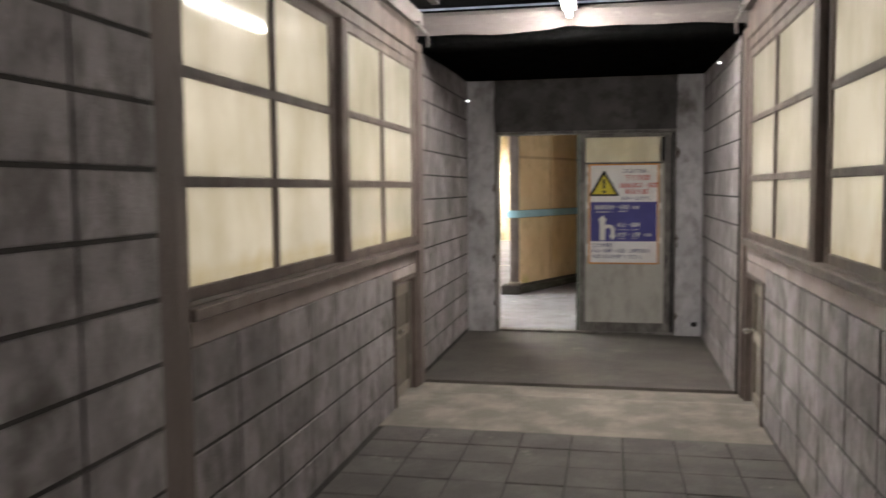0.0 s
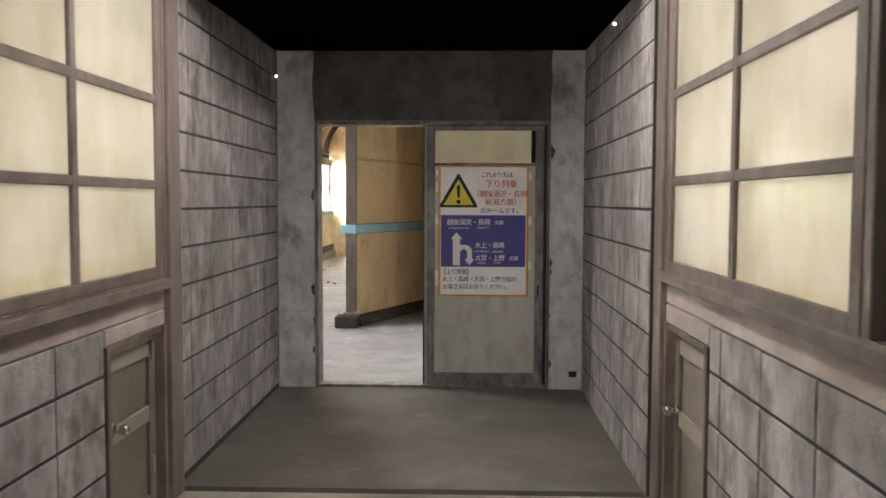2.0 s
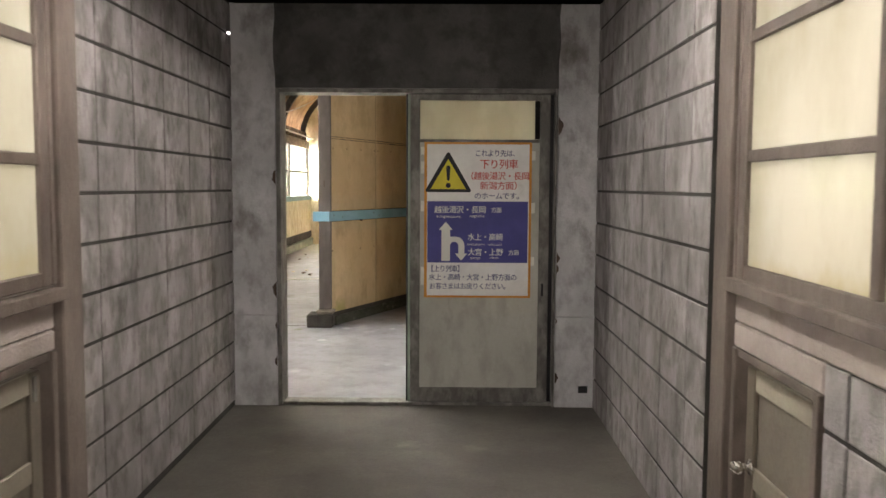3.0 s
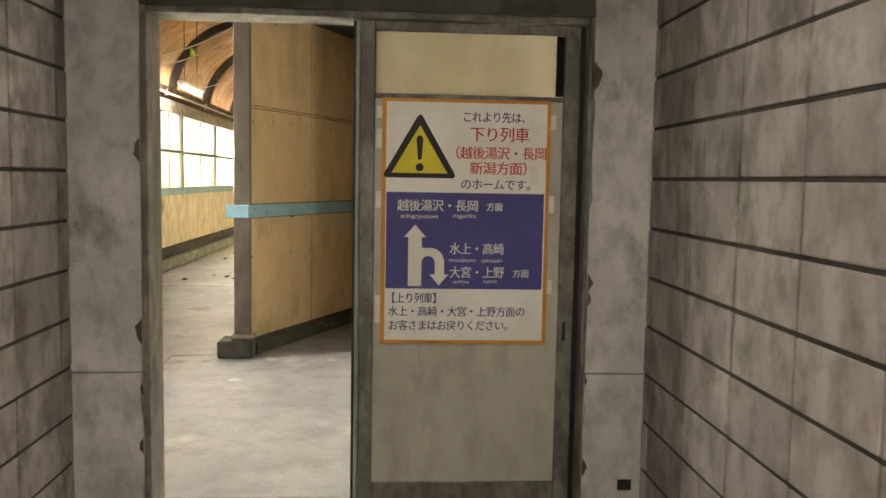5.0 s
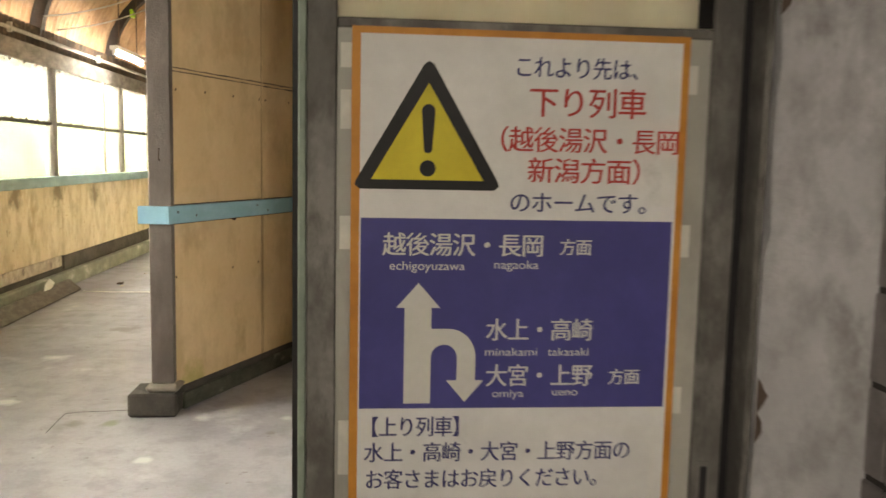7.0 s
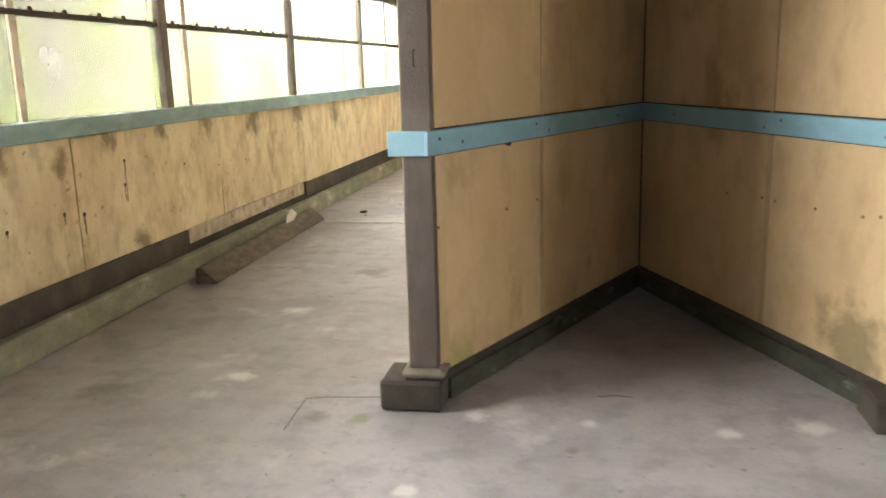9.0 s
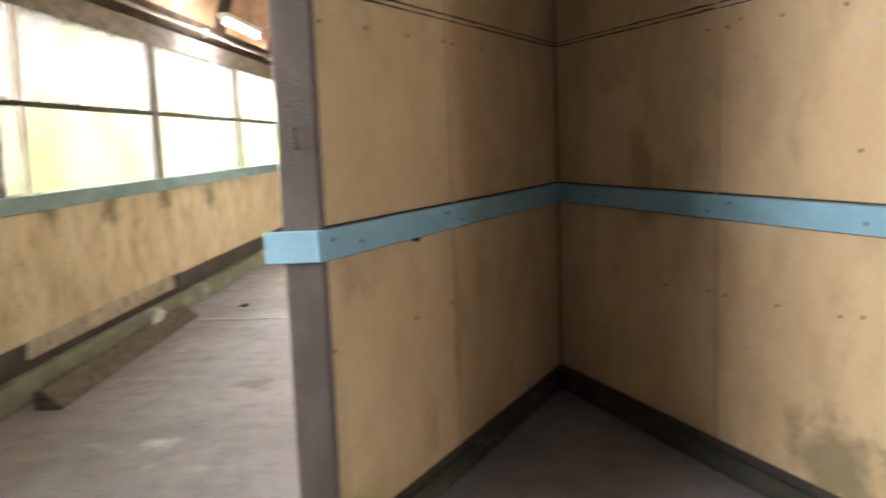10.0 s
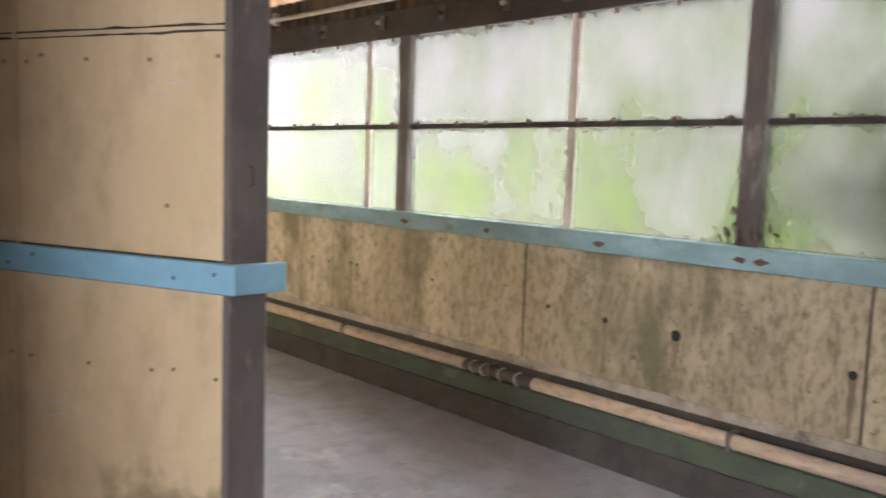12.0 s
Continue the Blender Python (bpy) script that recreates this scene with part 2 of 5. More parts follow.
M_YELLOW_OLD = material("weathered_ochre_panel", (0.65, 0.58, 0.43), (0.53, 0.455, 0.315), 0.8, grime=((0.27, 0.225, 0.14), 0.48, 7.0), scale=2.6, grain=40, bump=0.15, stain=(0.36, 0.28, 0.16), stain_at=0.60, streak=1.7, speck=(0.3, 0.22, 0.12),
                        patches=[((-3.42, y, z), rad, (0.12, 0.10, 0.06)) for y, z, rad in ((11.9, 1.1, 0.1), (12.15, 1.08, 0.13), (12.62, 0.98, 0.10), (13.1, 1.09, 0.12), (13.75, 1.08, 0.10), (14.4, 1.1, 0.16), (15.3, 1.06, 0.22), (16.4, 1.05, 0.2), (17.6, 1.0, 0.22), (13.4, 0.38, 0.14))])
M_YELLOW_MOULD = material("mouldy_ochre_panel", (0.56, 0.475, 0.33), (0.40, 0.335, 0.225), 0.85, grime=((0.15, 0.132, 0.085), 0.62, 34.0), scale=1.9, grain=60, bump=0.3, stain=(0.19, 0.17, 0.105), stain_at=0.505, streak=2.2, speck=(0.16, 0.14, 0.09), low=0.36, high=0.62, vary=0.07)
M_BLUE = material("pale_blue_paint", (0.25, 0.46, 0.60), (0.21, 0.40, 0.52), 0.55, scale=5, grain=40, bump=0.06, stain=(0.26, 0.30, 0.30), stain_at=0.66, streak=0.5)
M_BLUE_OLD = material("faded_blue_paint", (0.23, 0.35, 0.39), (0.17, 0.265, 0.29), 0.65, scale=4, grain=50, bump=0.15, stain=(0.12, 0.125, 0.11), stain_at=0.6, streak=0.5)
M_CURB = material("mossy_concrete", (0.26, 0.275, 0.225), (0.17, 0.185, 0.15), 0.9, scale=3.5, grain=55, bump=0.4, stain=(0.40, 0.40, 0.35), stain_at=0.6, streak=0.6)
M_MOSS = material("green_concrete", (0.085, 0.11, 0.07), (0.06, 0.07, 0.052), 0.9, scale=3, grain=55, bump=0.4, stain=(0.2, 0.205, 0.175), stain_at=0.6, streak=0.6)
M_DARKBASE = material("dark_base", (0.075, 0.067, 0.06), (0.045, 0.041, 0.037), 0.9, scale=4, grain=60, bump=0.3)
M_BASE = material("damp_mossy_base", (0.085, 0.09, 0.072), (0.05, 0.052, 0.042), 0.9, scale=5, grain=60, bump=0.5, stain=(0.24, 0.24, 0.2), stain_at=0.62, streak=0.6)
M_BARE = material("bare_mortar", (0.50, 0.45, 0.37), (0.33, 0.29, 0.24), 0.95, scale=9, grain=70, bump=0.6, stain=(0.15, 0.13, 0.11), stain_at=0.55)
M_BEAM = material("stained_beam_paint", (0.14, 0.121, 0.117), (0.12, 0.104, 0.10), 0.8, scale=3, grain=50, bump=0.15, stain=(0.17, 0.15, 0.14), stain_at=0.6, streak=0.4)
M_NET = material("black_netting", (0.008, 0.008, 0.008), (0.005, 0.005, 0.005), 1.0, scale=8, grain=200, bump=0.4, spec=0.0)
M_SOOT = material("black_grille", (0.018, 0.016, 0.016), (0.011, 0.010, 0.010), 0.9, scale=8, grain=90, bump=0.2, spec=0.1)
M_RIB = material("dark_brown_steel", (0.052, 0.041, 0.036), (0.035, 0.028, 0.025), 0.7, scale=6, grain=60, bump=0.2, stain=(0.10, 0.075, 0.06), stain_at=0.62)
M_VAULT = material("orange_stained_board", (0.45, 0.315, 0.20), (0.31, 0.20, 0.115), 0.8, grime=((0.17, 0.10, 0.06), 0.6, 5.0), scale=1.8, grain=35, bump=0.12, stain=(0.26, 0.15, 0.08), stain_at=0.56, streak=1.4)
M_CORRUGATED = material("rusty_corrugated_sheet", (0.11, 0.072, 0.05), (0.05, 0.038, 0.03), 0.75, scale=5, grain=50, bump=0.2, stain=(0.27, 0.2, 0.14), stain_at=0.6)
M_PIPE = material("cream_pipe_wrap", (0.66, 0.55, 0.42), (0.55, 0.44, 0.33), 0.7, scale=6, grain=40, bump=0.15, stain=(0.14, 0.1, 0.08), stain_at=0.66, streak=0.3, grime=((0.2, 0.14, 0.1), 0.5, 12.0))
M_PIPE_DARK = material("bare_rusty_pipe", (0.13, 0.10, 0.085), (0.09, 0.07, 0.06), 0.8, scale=9, grain=60, bump=0.4, stain=(0.5, 0.42, 0.34), stain_at=0.68)
M_WHITE = material("off_white_enamel", (0.72, 0.71, 0.68), (0.6, 0.59, 0.56), 0.5, scale=5, grain=40, bump=0.05)
M_CABLE = material("grey_cable", (0.42, 0.39, 0.36), (0.3, 0.28, 0.26), 0.6, scale=9, grain=60, bump=0.05)
M_BATTEN = material("pale_joint_strip", (0.60, 0.53, 0.50), (0.46, 0.40, 0.37), 0.7, scale=8, grain=60, bump=0.1, streak=3)
M_PLANK = material("grey_timber", (0.15, 0.132, 0.115), (0.095, 0.083, 0.072), 0.85, scale=8, grain=70, bump=0.3, streak=0.3)
M_STAIN = material("dark_damp_run", (0.17, 0.138, 0.09), (0.26, 0.21, 0.14), 0.9, scale=14, grain=60, bump=0.05, streak=2)
M_RUST = material("rust", (0.11, 0.065, 0.045), (0.075, 0.048, 0.035), 0.85, scale=20, grain=80, bump=0.3)
M_PALEBEAM = material("weathered_grey_timber", (0.30, 0.265, 0.24), (0.17, 0.15, 0.137), 0.8, scale=5, grain=60, bump=0.3, stain=(0.09, 0.08, 0.072), stain_at=0.57, streak=0.4)
M_PAPER = material("poster_paper", (0.77, 0.75, 0.74), (0.68, 0.66, 0.65), 0.45, scale=5, grain=30, bump=0.1, stain=(0.48, 0.46, 0.44), stain_at=0.64)
M_ORANGE = material("orange_tape", (0.62, 0.27, 0.05), (0.5, 0.2, 0.035), 0.5, scale=8, grain=40, bump=0.05)
M_INDIGO = material("indigo_print", (0.075, 0.07, 0.26), (0.06, 0.056, 0.215), 0.4, scale=4, grain=30, bump=0.04)
M_BLACK = material("black_print", (0.02, 0.018, 0.02), (0.014, 0.013, 0.014), 0.5, bump=0.0)
M_SIGNYELLOW = material("warning_yellow_print", (0.66, 0.55, 0.04), (0.58, 0.47, 0.03), 0.45, scale=5, bump=0.03)
M_RED = material("red_print", (0.55, 0.05, 0.04), (0.45, 0.04, 0.035), 0.5, bump=0.0)
M_NAVY = material("navy_print", (0.055, 0.05, 0.17), (0.045, 0.04, 0.14), 0.5, bump=0.0)
M_PRINTWHITE = material("white_print", (0.68, 0.66, 0.62), (0.62, 0.6, 0.56), 0.45, bump=0.0)
M_TAPE = material("white_tape", (0.75, 0.72, 0.66), (0.62, 0.6, 0.55), 0.4, scale=9, bump=0.05)
M_NAIL = material("rusty_nail_head", (0.09, 0.06, 0.045), (0.06, 0.04, 0.03), 0.8, bump=0.1)
M_GREENTAPE = material("lime_tape", (0.35, 0.62, 0.04), (0.3, 0.54, 0.03), 0.5, bump=0.0)
M_GREENEDGE = material("pale_green_paint", (0.26, 0.31, 0.255), (0.2, 0.24, 0.2), 0.55, scale=6, grain=50, bump=0.1, stain=(0.13, 0.13, 0.11), stain_at=0.62)
M_GROUND = material("leaf_litter", (0.09, 0.085, 0.05), (0.05, 0.055, 0.03), 0.95, scale=2, grain=20, bump=0.5)
M_BARK = material("bark", (0.13, 0.10, 0.075), (0.08, 0.06, 0.045), 0.9, scale=9, grain=60, bump=0.4)
M_LEAF = pane_material("leaf", (0.12, 0.19, 0.045), (0.06, 0.11, 0.03), clear=0.0, scale=6.0, diffuse=0.4)
M_PANE = pane_material("frosted_pane", (0.053, 0.053, 0.052), (0.0185, 0.0250, 0.0095), clear=0.6, scale=2.4, streak=1.4, low=0.29, high=0.73, rise=0.2, detail=4.0, bars=(1.225, 1.785, 2.375), dirt=(0.012, 0.0115, 0.006))
M_CREAM = pane_material("cream_frosted_pane", (0.395, 0.375, 0.338), (0.30, 0.28, 0.234), clear=0.0, diffuse=0.03, scale=2.2, streak=1.8, low=0.33, high=0.62, bars=(1.165, 1.205), dirt=(0.31, 0.275, 0.20))
M_DOORPANE = pane_material("cream_door_pane", (0.78, 0.74, 0.63), (0.66, 0.62, 0.51), clear=0.0, diffuse=0.10, scale=3.0, streak=1.6)
# west glow set stronger than east to balance the light on the partition wings
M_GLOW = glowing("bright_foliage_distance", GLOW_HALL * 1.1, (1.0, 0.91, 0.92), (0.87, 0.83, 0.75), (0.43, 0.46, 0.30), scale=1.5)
M_GLOW_EAST = glowing("weaker_foliage_glow", GLOW_HALL * 0.97, (1.0, 0.91, 0.92), (0.87, 0.83, 0.75), (0.43, 0.46, 0.30), scale=1.5)
M_GLOW_WARM = glowing("lit_room_beyond", GLOW_CORRIDOR, (1.0, 0.945, 0.86))
M_TUBE = glowing("tube_light", TUBE, (1.0, 0.96, 0.90))
M_CHINK = glowing("chink_of_daylight", 1.2, (1.0, 0.98, 0.95))
M_TUBE_FAR = glowing("far_tube_light", 45.0, (1.0, 0.97, 0.92))


# ---- building helpers ----
PLACE = {}


def box(bm, x0, x1, y0, y1, z0, z1, bevel=0.0, segments=1):
    """A box between those planes, its edges rounded by bevel."""
    vs = [bm.verts.new((x, y, z)) for x in (x0, x1) for y in (y0, y1) for z in (z0, z1)]
    fs = [bm.faces.new([vs[i] for i in f]) for f in ((0, 1, 3, 2), (4, 6, 7, 5), (0, 4, 5, 1), (2, 3, 7, 6), (0, 2, 6, 4), (1, 5, 7, 3))]
    if bevel:
        bmesh.ops.bevel(bm, geom=list({e for f in fs for e in f.edges}), offset=bevel, segments=segments, affect="EDGES", profile=0.6)
    return bm


def tube(bm, points, radius, sides=10, radii=None):
    """A round bar along those points."""
    rings = []
    pts = [Vector(p) for p in points]
    for i, p in enumerate(pts):
        d = (pts[min(i + 1, len(pts) - 1)] - pts[max(i - 1, 0)]).normalized()
        u = d.cross(Vector((0, 0, 1)) if abs(d.z) < 0.9 else Vector((1, 0, 0))).normalized()
        v = d.cross(u)
        r = radii[i] if radii else radius
        rings.append([bm.verts.new(p + r * (math.cos(a) * u + math.sin(a) * v)) for a in (2 * math.pi * k / sides for k in range(sides))])
    for a, b in zip(rings, rings[1:]):
        for k in range(sides):
            bm.faces.new((a[k], a[(k + 1) % sides], b[(k + 1) % sides], b[k]))
    bm.faces.new(rings[0]), bm.faces.new(rings[-1][::-1])
    return bm


def prism(bm, outline, axis, a, b):
    """An outline of two coordinates drawn out along an axis from a to b."""
    def at(p, d):
        q = list(p)
        q.insert("xyz".index(axis), d)
        return q
    lo, hi = [bm.verts.new(at(p, a)) for p in outline], [bm.verts.new(at(p, b)) for p in outline]
    bm.faces.new(lo), bm.faces.new(hi[::-1])
    for i in range(len(lo)):
        j = (i + 1) % len(lo)
        bm.faces.new((lo[i], hi[i], hi[j], lo[j]))
    return bm


def mesh_of(name, bm, mat, smooth=False):
    bmesh.ops.recalc_face_normals(bm, faces=bm.faces)
    me = bpy.data.meshes.new(name)
    bm.to_mesh(me)
    bm.free()
    if smooth:
        for p in me.polygons:
            p.use_smooth = True
    me.materials.append(mat)
    return me


def part(name, bm, mat, parent, label="", smooth=False):
    """A bmesh in world metres as one mesh under a thing or a part."""
    ob = new(name, mesh_of(name, bm, mat, smooth))
    ob.parent = parent
    ob.matrix_parent_inverse = Matrix.Translation(-PLACE.get(parent.name, Vector((0, 0, 0))))
    return tagged(ob, label)


def thing(name, at, label, category, group="", kind=""):
    ob = new(name)
    ob.location = at
    PLACE[ob.name] = Vector(at)
    return tagged(ob, label, category, group, kind)


def solid(name, bm, mat, label, category, kind="", group="", smooth=False):
    return tagged(new(name, mesh_of(name, bm, mat, smooth)), label, category, group, kind)


def B(*a, **k):
    return box(bmesh.new(), *a, **k)


PIECES = []  # the many small pieces come last


def piece(name, me, parent, at, scale=(1, 1, 1), rz=0.0):
    PIECES.append((name, me, parent, at, scale, rz))


def lay_pieces():
    for name, me, parent, at, scale, rz in PIECES:
        ob = new(name, me)
        ob.parent = parent
        ob.matrix_parent_inverse = Matrix.Translation(-PLACE.get(parent.name, Vector((0, 0, 0))))
        ob.location, ob.scale, ob.rotation_euler = at, scale, (0, 0, rz)


# ---- the plan ----
XL, XR = -1.32, 1.055        # faces of the corridor's window walls
YE = 8.757                   # face of the end wall with the sliding door
HL, HR = -3.42, 2.93         # inner faces of the hall's side walls
Y_END = 24.0
PX0, PX1, PY = -1.19, 0.73, 11.80   # free ends of the folded partition
APEX = (-0.214, 13.96)


# ---- corridor: floor, walls, ceiling ----
floor_tiles = tagged(new("floor_1", mesh_of("floor_1", B(-1.6, 1.4, -2.6, 5.17, -0.2, -0.008), M_MORTAR)), "dark square floor tiles with open joints", "floor", "", "structure")
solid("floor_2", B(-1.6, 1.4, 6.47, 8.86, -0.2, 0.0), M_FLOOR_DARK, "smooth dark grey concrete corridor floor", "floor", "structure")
sill = bmesh.new()
prism(sill, [(5.17, -0.2), (5.17, -0.004), (6.05, 0.004), (6.17, -0.022), (6.46, -0.022), (6.46, -0.2)], "x", -1.45, 1.2)
solid("floor_3", sill, M_SILL, "pale worn concrete threshold strip across the corridor", "floor", "structure")
solid("floor_4", B(-4.2, 3.7, 8.86, Y_END, -0.2, 0.0), M_FLOOR, "grey stained concrete hall floor", "floor", "structure")
tile_me = mesh_of("floor_tile", B(-0.1455, 0.1455, -0.1455, 0.1455, -0.02, 0, bevel=0.0015), M_TILE)
for i in range(8):
    for j in range(25):
        piece("floor_tile", tile_me, floor_tiles, (-1.15 + 0.3 * i, 5.02 - 0.3 * j, random.uniform(-0.002, 0.002)), rz=random.uniform(-0.006, 0.006))

BLOCK = {}


def block_mesh(w):
    """A concrete block's face piece, drawn about its middle: w along y."""
    w = round(w, 3)
    if w not in BLOCK:
        bm = box(bmesh.new(), -0.02, 0.02, -w / 2, w / 2, -0.096, 0.096, bevel=0.006, segments=2)
        BLOCK[w] = mesh_of("block", bm, M_BLOCK)
    return BLOCK[w]


def block_wall(name, side, face, y0, y1, z_first, z_top, y_joint, pitch, label, z_low=0.0, course=0.2):
    """A wall of stack-bonded concrete blocks whose face stands at x=face; side +1 where the corridor lies at greater x."""
    wall = solid(name, B(*sorted((face - side * 0.006, face - side * 0.19)), y0, y1, z_low, z_top), M_MORTAR, label, "wall", "structure")
    z = z_first
    while z > z_low + 0.001:
        z -= course
    while z < z_top - 0.03:
        lo, hi = max(z + 0.007, z_low), min(z + course - 0.007, z_top)
        y = y_joint
        while y > y0:
            y -= pitch
        while y < y1 - 0.02:
            a, b = max(y + 0.0055, y0), min(y + pitch - 0.0055, y1)
            if hi - lo > 0.03 and b - a > 0.03:
                piece("block", block_mesh(b - a), wall, (face - side * 0.02 + random.uniform(-0.0015, 0.0015), (a + b) / 2, (lo + hi) / 2),
                      (1, 1, (hi - lo) / 0.192), 0.0)
            y += pitch
        z += course
    return wall


block_wall("wall_west_1", 1, -1.232, -2.6, 2.43, 0.182, 3.0, 2.038, 0.4, "grey stained concrete block wall beside a brown post")
block_wall("wall_west_2", 1, XL - 0.012, 2.745, 5.56, 0.17, 0.955, 3.171, 0.4, "low grey concrete block wall under a window")
block_wall("wall_west_3", 1, XL - 0.04, 6.41, YE, 0.032, 2.66, 8.263, 0.393, "grey concrete block wall with dark joints")
block_wall("wall_east_1", -1, XR + 0.012, -2.6, 5.53, 0.02, 1.0, 4.975, 0.422, "low grey concrete block wall under a window")
block_wall("wall_east_2", -1, XR - 0.033, 6.41, YE, -0.009, 2.66, 8.277, 0.405, "grey concrete block wall with dark joints", course=0.207)
block_wall("wall_east_3", -1, XR + 0.02, -2.6, 2.43, 0.0, 3.0, 2.2, 0.4, "grey concrete block wall", z_low=1.0)
solid("wall_south", B(-1.8, 1.6, -2.8, -2.6, 0, 3.1), M_PLASTER, "plain grey rendered wall closing the corridor", "wall", "structure")


def lintel(name, side, face, y0, y1, z0, z1):
    bm = B(*sorted((face, face - side * 0.17)), y0, y1, z0, z1, bevel=0.008)
    solid(name, bm, M_LINTEL, "worn pinkish concrete band under the window sill", "trim", "structure")


lintel("trim_1", 1, XL - 0.008, 2.745, 6.22, 0.958, 1.055)
lintel("trim_2", -1, XR + 0.008, 2.43, 6.22, 1.004, 1.105)
solid("trim_3", B(XL - 0.17, XL - 0.008, 5.56, 6.22, 0.885, 0.955, bevel=0.006), M_LINTEL, "concrete lintel over a small hatch door", "trim", "structure")
solid("trim_4", B(XR + 0.008, XR + 0.17, 5.53, 6.22, 0.915, 1.0, bevel=0.006), M_LINTEL, "pinkish concrete lintel over a small hatch door", "trim", "structure")


def timber_post(name, x0, x1, y0, y1, z1, label):
    solid(name, B(x0, x1, y0, y1, 0, z1, bevel=0.006), M_WOOD, label, "post", "structure")


timber_post("trim_5", XL - 0.17, XL + 0.02, 2.567, 2.74, 3.0, "dark brown wooden jamb beside the window")
timber_post("trim_76", XL - 0.17, -1.242, 2.433, 2.565, 3.0, "dark brown wooden post in the block wall")
timber_post("trim_6", XL - 0.17, XL + 0.015, 6.24, 6.40, 2.62, "brown wooden post at the end of the window")
timber_post("trim_7", XR - 0.015, XR + 0.17, 6.24, 6.40, 2.62, "brown wooden post at the end of the window")


def corridor_window(name, side, face, y0, y1, split, mullions, z_sill, z0, rows, z1, label):
    """Two wooden sashes of two by three panes each, in a wooden frame."""
    win = thing(name, (face, (y0 + y1) / 2, z0), label, "window", kind="structure")

    def bar(nm, dep0, dep1, a, b, c, d, lab="", bevel=0.004):
        part(nm, B(*sorted((face - side * dep0, face - side * dep1)), a, b, c, d, bevel=bevel), M_WOOD, win, lab)
    bar("window_sill", -0.035, 0.12, y0, y1, z_sill, z_sill + 0.045, "brown wooden sill with flaking paint")
    bar("window_frame", 0.0, 0.12, y0, y1, z_sill + 0.047, z0 - 0.052)
    bar("window_frame", 0.0, 0.12, y0, y1, z1 + 0.062, z1 + 0.135)
    bar("window_frame", 0.0, 0.12, y0, y0 + 0.03, z0 - 0.05, z1 + 0.06)
    bar("window_frame", 0.0, 0.12, y1 - 0.03, y1, z0 - 0.05, z1 + 0.06)
    bar("window_post", 0.004, 0.115, split - 0.022, split + 0.022, z0 - 0.05, z1 + 0.06)
    for k, (a, b, mull) in enumerate(((y0 + 0.032, split - 0.024, mullions[0]), (split + 0.024, y1 - 0.032, mullions[1]))):
        d = 0.044 - 0.042 * k
        st = 0.065
        bar("sash_stile", d, d + 0.038, a, a + st, z0 - 0.05, z1 + 0.06)
        bar("sash_stile", d, d + 0.038, b - st, b, z0 - 0.05, z1 + 0.06)
        bar("sash_rail", d + 0.002, d + 0.036, a + st, b - st, z0 - 0.05, z0)
        bar("sash_rail", d + 0.002, d + 0.036, a + st, b - st, z1, z1 + 0.06)
        for z in rows:
            bar("muntin", d + 0.003, d + 0.035, a + st, b - st, z - 0.02, z + 0.02)
        bar("muntin", d + 0.001, d + 0.037, mull - 0.024, mull + 0.024, z0, z1)
        zs = [z0, *rows, z1]
        for c0, c1 in ((a + st, mull), (mull, b - st)):
            for r0, r1 in zip(zs, zs[1:]):
                g = part("pane", B(*sorted((face - side * (d + 0.016), face - side * (d + 0.020))), c0, c1, r0, r1), M_CREAM, win)
                g.visible_shadow = False
    return win


corridor_window("window_1", 1, XL, 2.745, 6.235, 4.53, (3.67, 5.335), 1.06, 1.165, (1.55, 1.945), 2.40, "brown wooden window with cream frosted panes")
corridor_window("window_2", -1, XR, 2.435, 6.235, 4.28, (3.40, 5.28), 1.11, 1.205, (1.572, 1.968), 2.39, "brown wooden window with cream frosted panes")
for nm, x in (("backdrop_1", XL - 0.5), ("backdrop_2", XR + 0.5)):
    solid(nm, B(x - 0.01, x + 0.01, 2.3, 6.35, 0.9, 2.6), M_GLOW_WARM, "bright pale light beyond the frosted window", "backdrop", "structure")
# fascia boards between the windows and the ceiling
solid("trim_8", B(XL - 0.15, XL + 0.012, 2.745, 6.235, 2.54, 2.72, bevel=0.006), M_WOOD, "brown wooden fascia board above the window", "trim", "structure")
solid("trim_9", B(XR - 0.012, XR + 0.15, 2.435, 6.235, 2.53, 2.72, bevel=0.006), M_WOOD, "brown wooden fascia board above the window", "trim", "structure")
solid("trim_10", B(XL - 0.15, XL + 0.06, -2.6, 6.235, 2.722, 2.83, bevel=0.006), M_BEAM, "pinkish painted edge beam along the ceiling", "trim", "structure")
solid("trim_11", B(XR - 0.06, XR + 0.15, -2.6, 6.235, 2.722, 2.83, bevel=0.006), M_BEAM, "pinkish painted edge beam along the ceiling", "trim", "structure")

# ceiling over the windows: black ribbed sheets between joists
ribbed = bmesh.new()
box(ribbed, -1.8, 1.6, -2.8, 6.9, 3.0, 3.1)
for k in range(84):
    y = -2.0 + 0.1 * k
    box(ribbed, -1.5, 1.3, y, y + 0.045, 2.97, 3.0)
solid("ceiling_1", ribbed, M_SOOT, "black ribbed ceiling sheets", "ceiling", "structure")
for k, x in enumerate((-1.18, -0.52, 0.14, 0.8)):
    solid("trim_%d" % (12 + k), B(x - 0.03, x + 0.03, -2.6, 6.32, 2.9, 2.97, bevel=0.005), M_BEAM, "pinkish painted ceiling joist", "joist", "structure", "ceiling joists")
beam = bmesh.new()
prism(beam, [(6.52, 2.60), (6.44, 2.62), (6.40, 2.67), (6.39, 2.76), (6.41, 2.83), (6.46, 2.87), (6.7, 2.87), (6.7, 2.60)], "x", -1.5, 1.25)
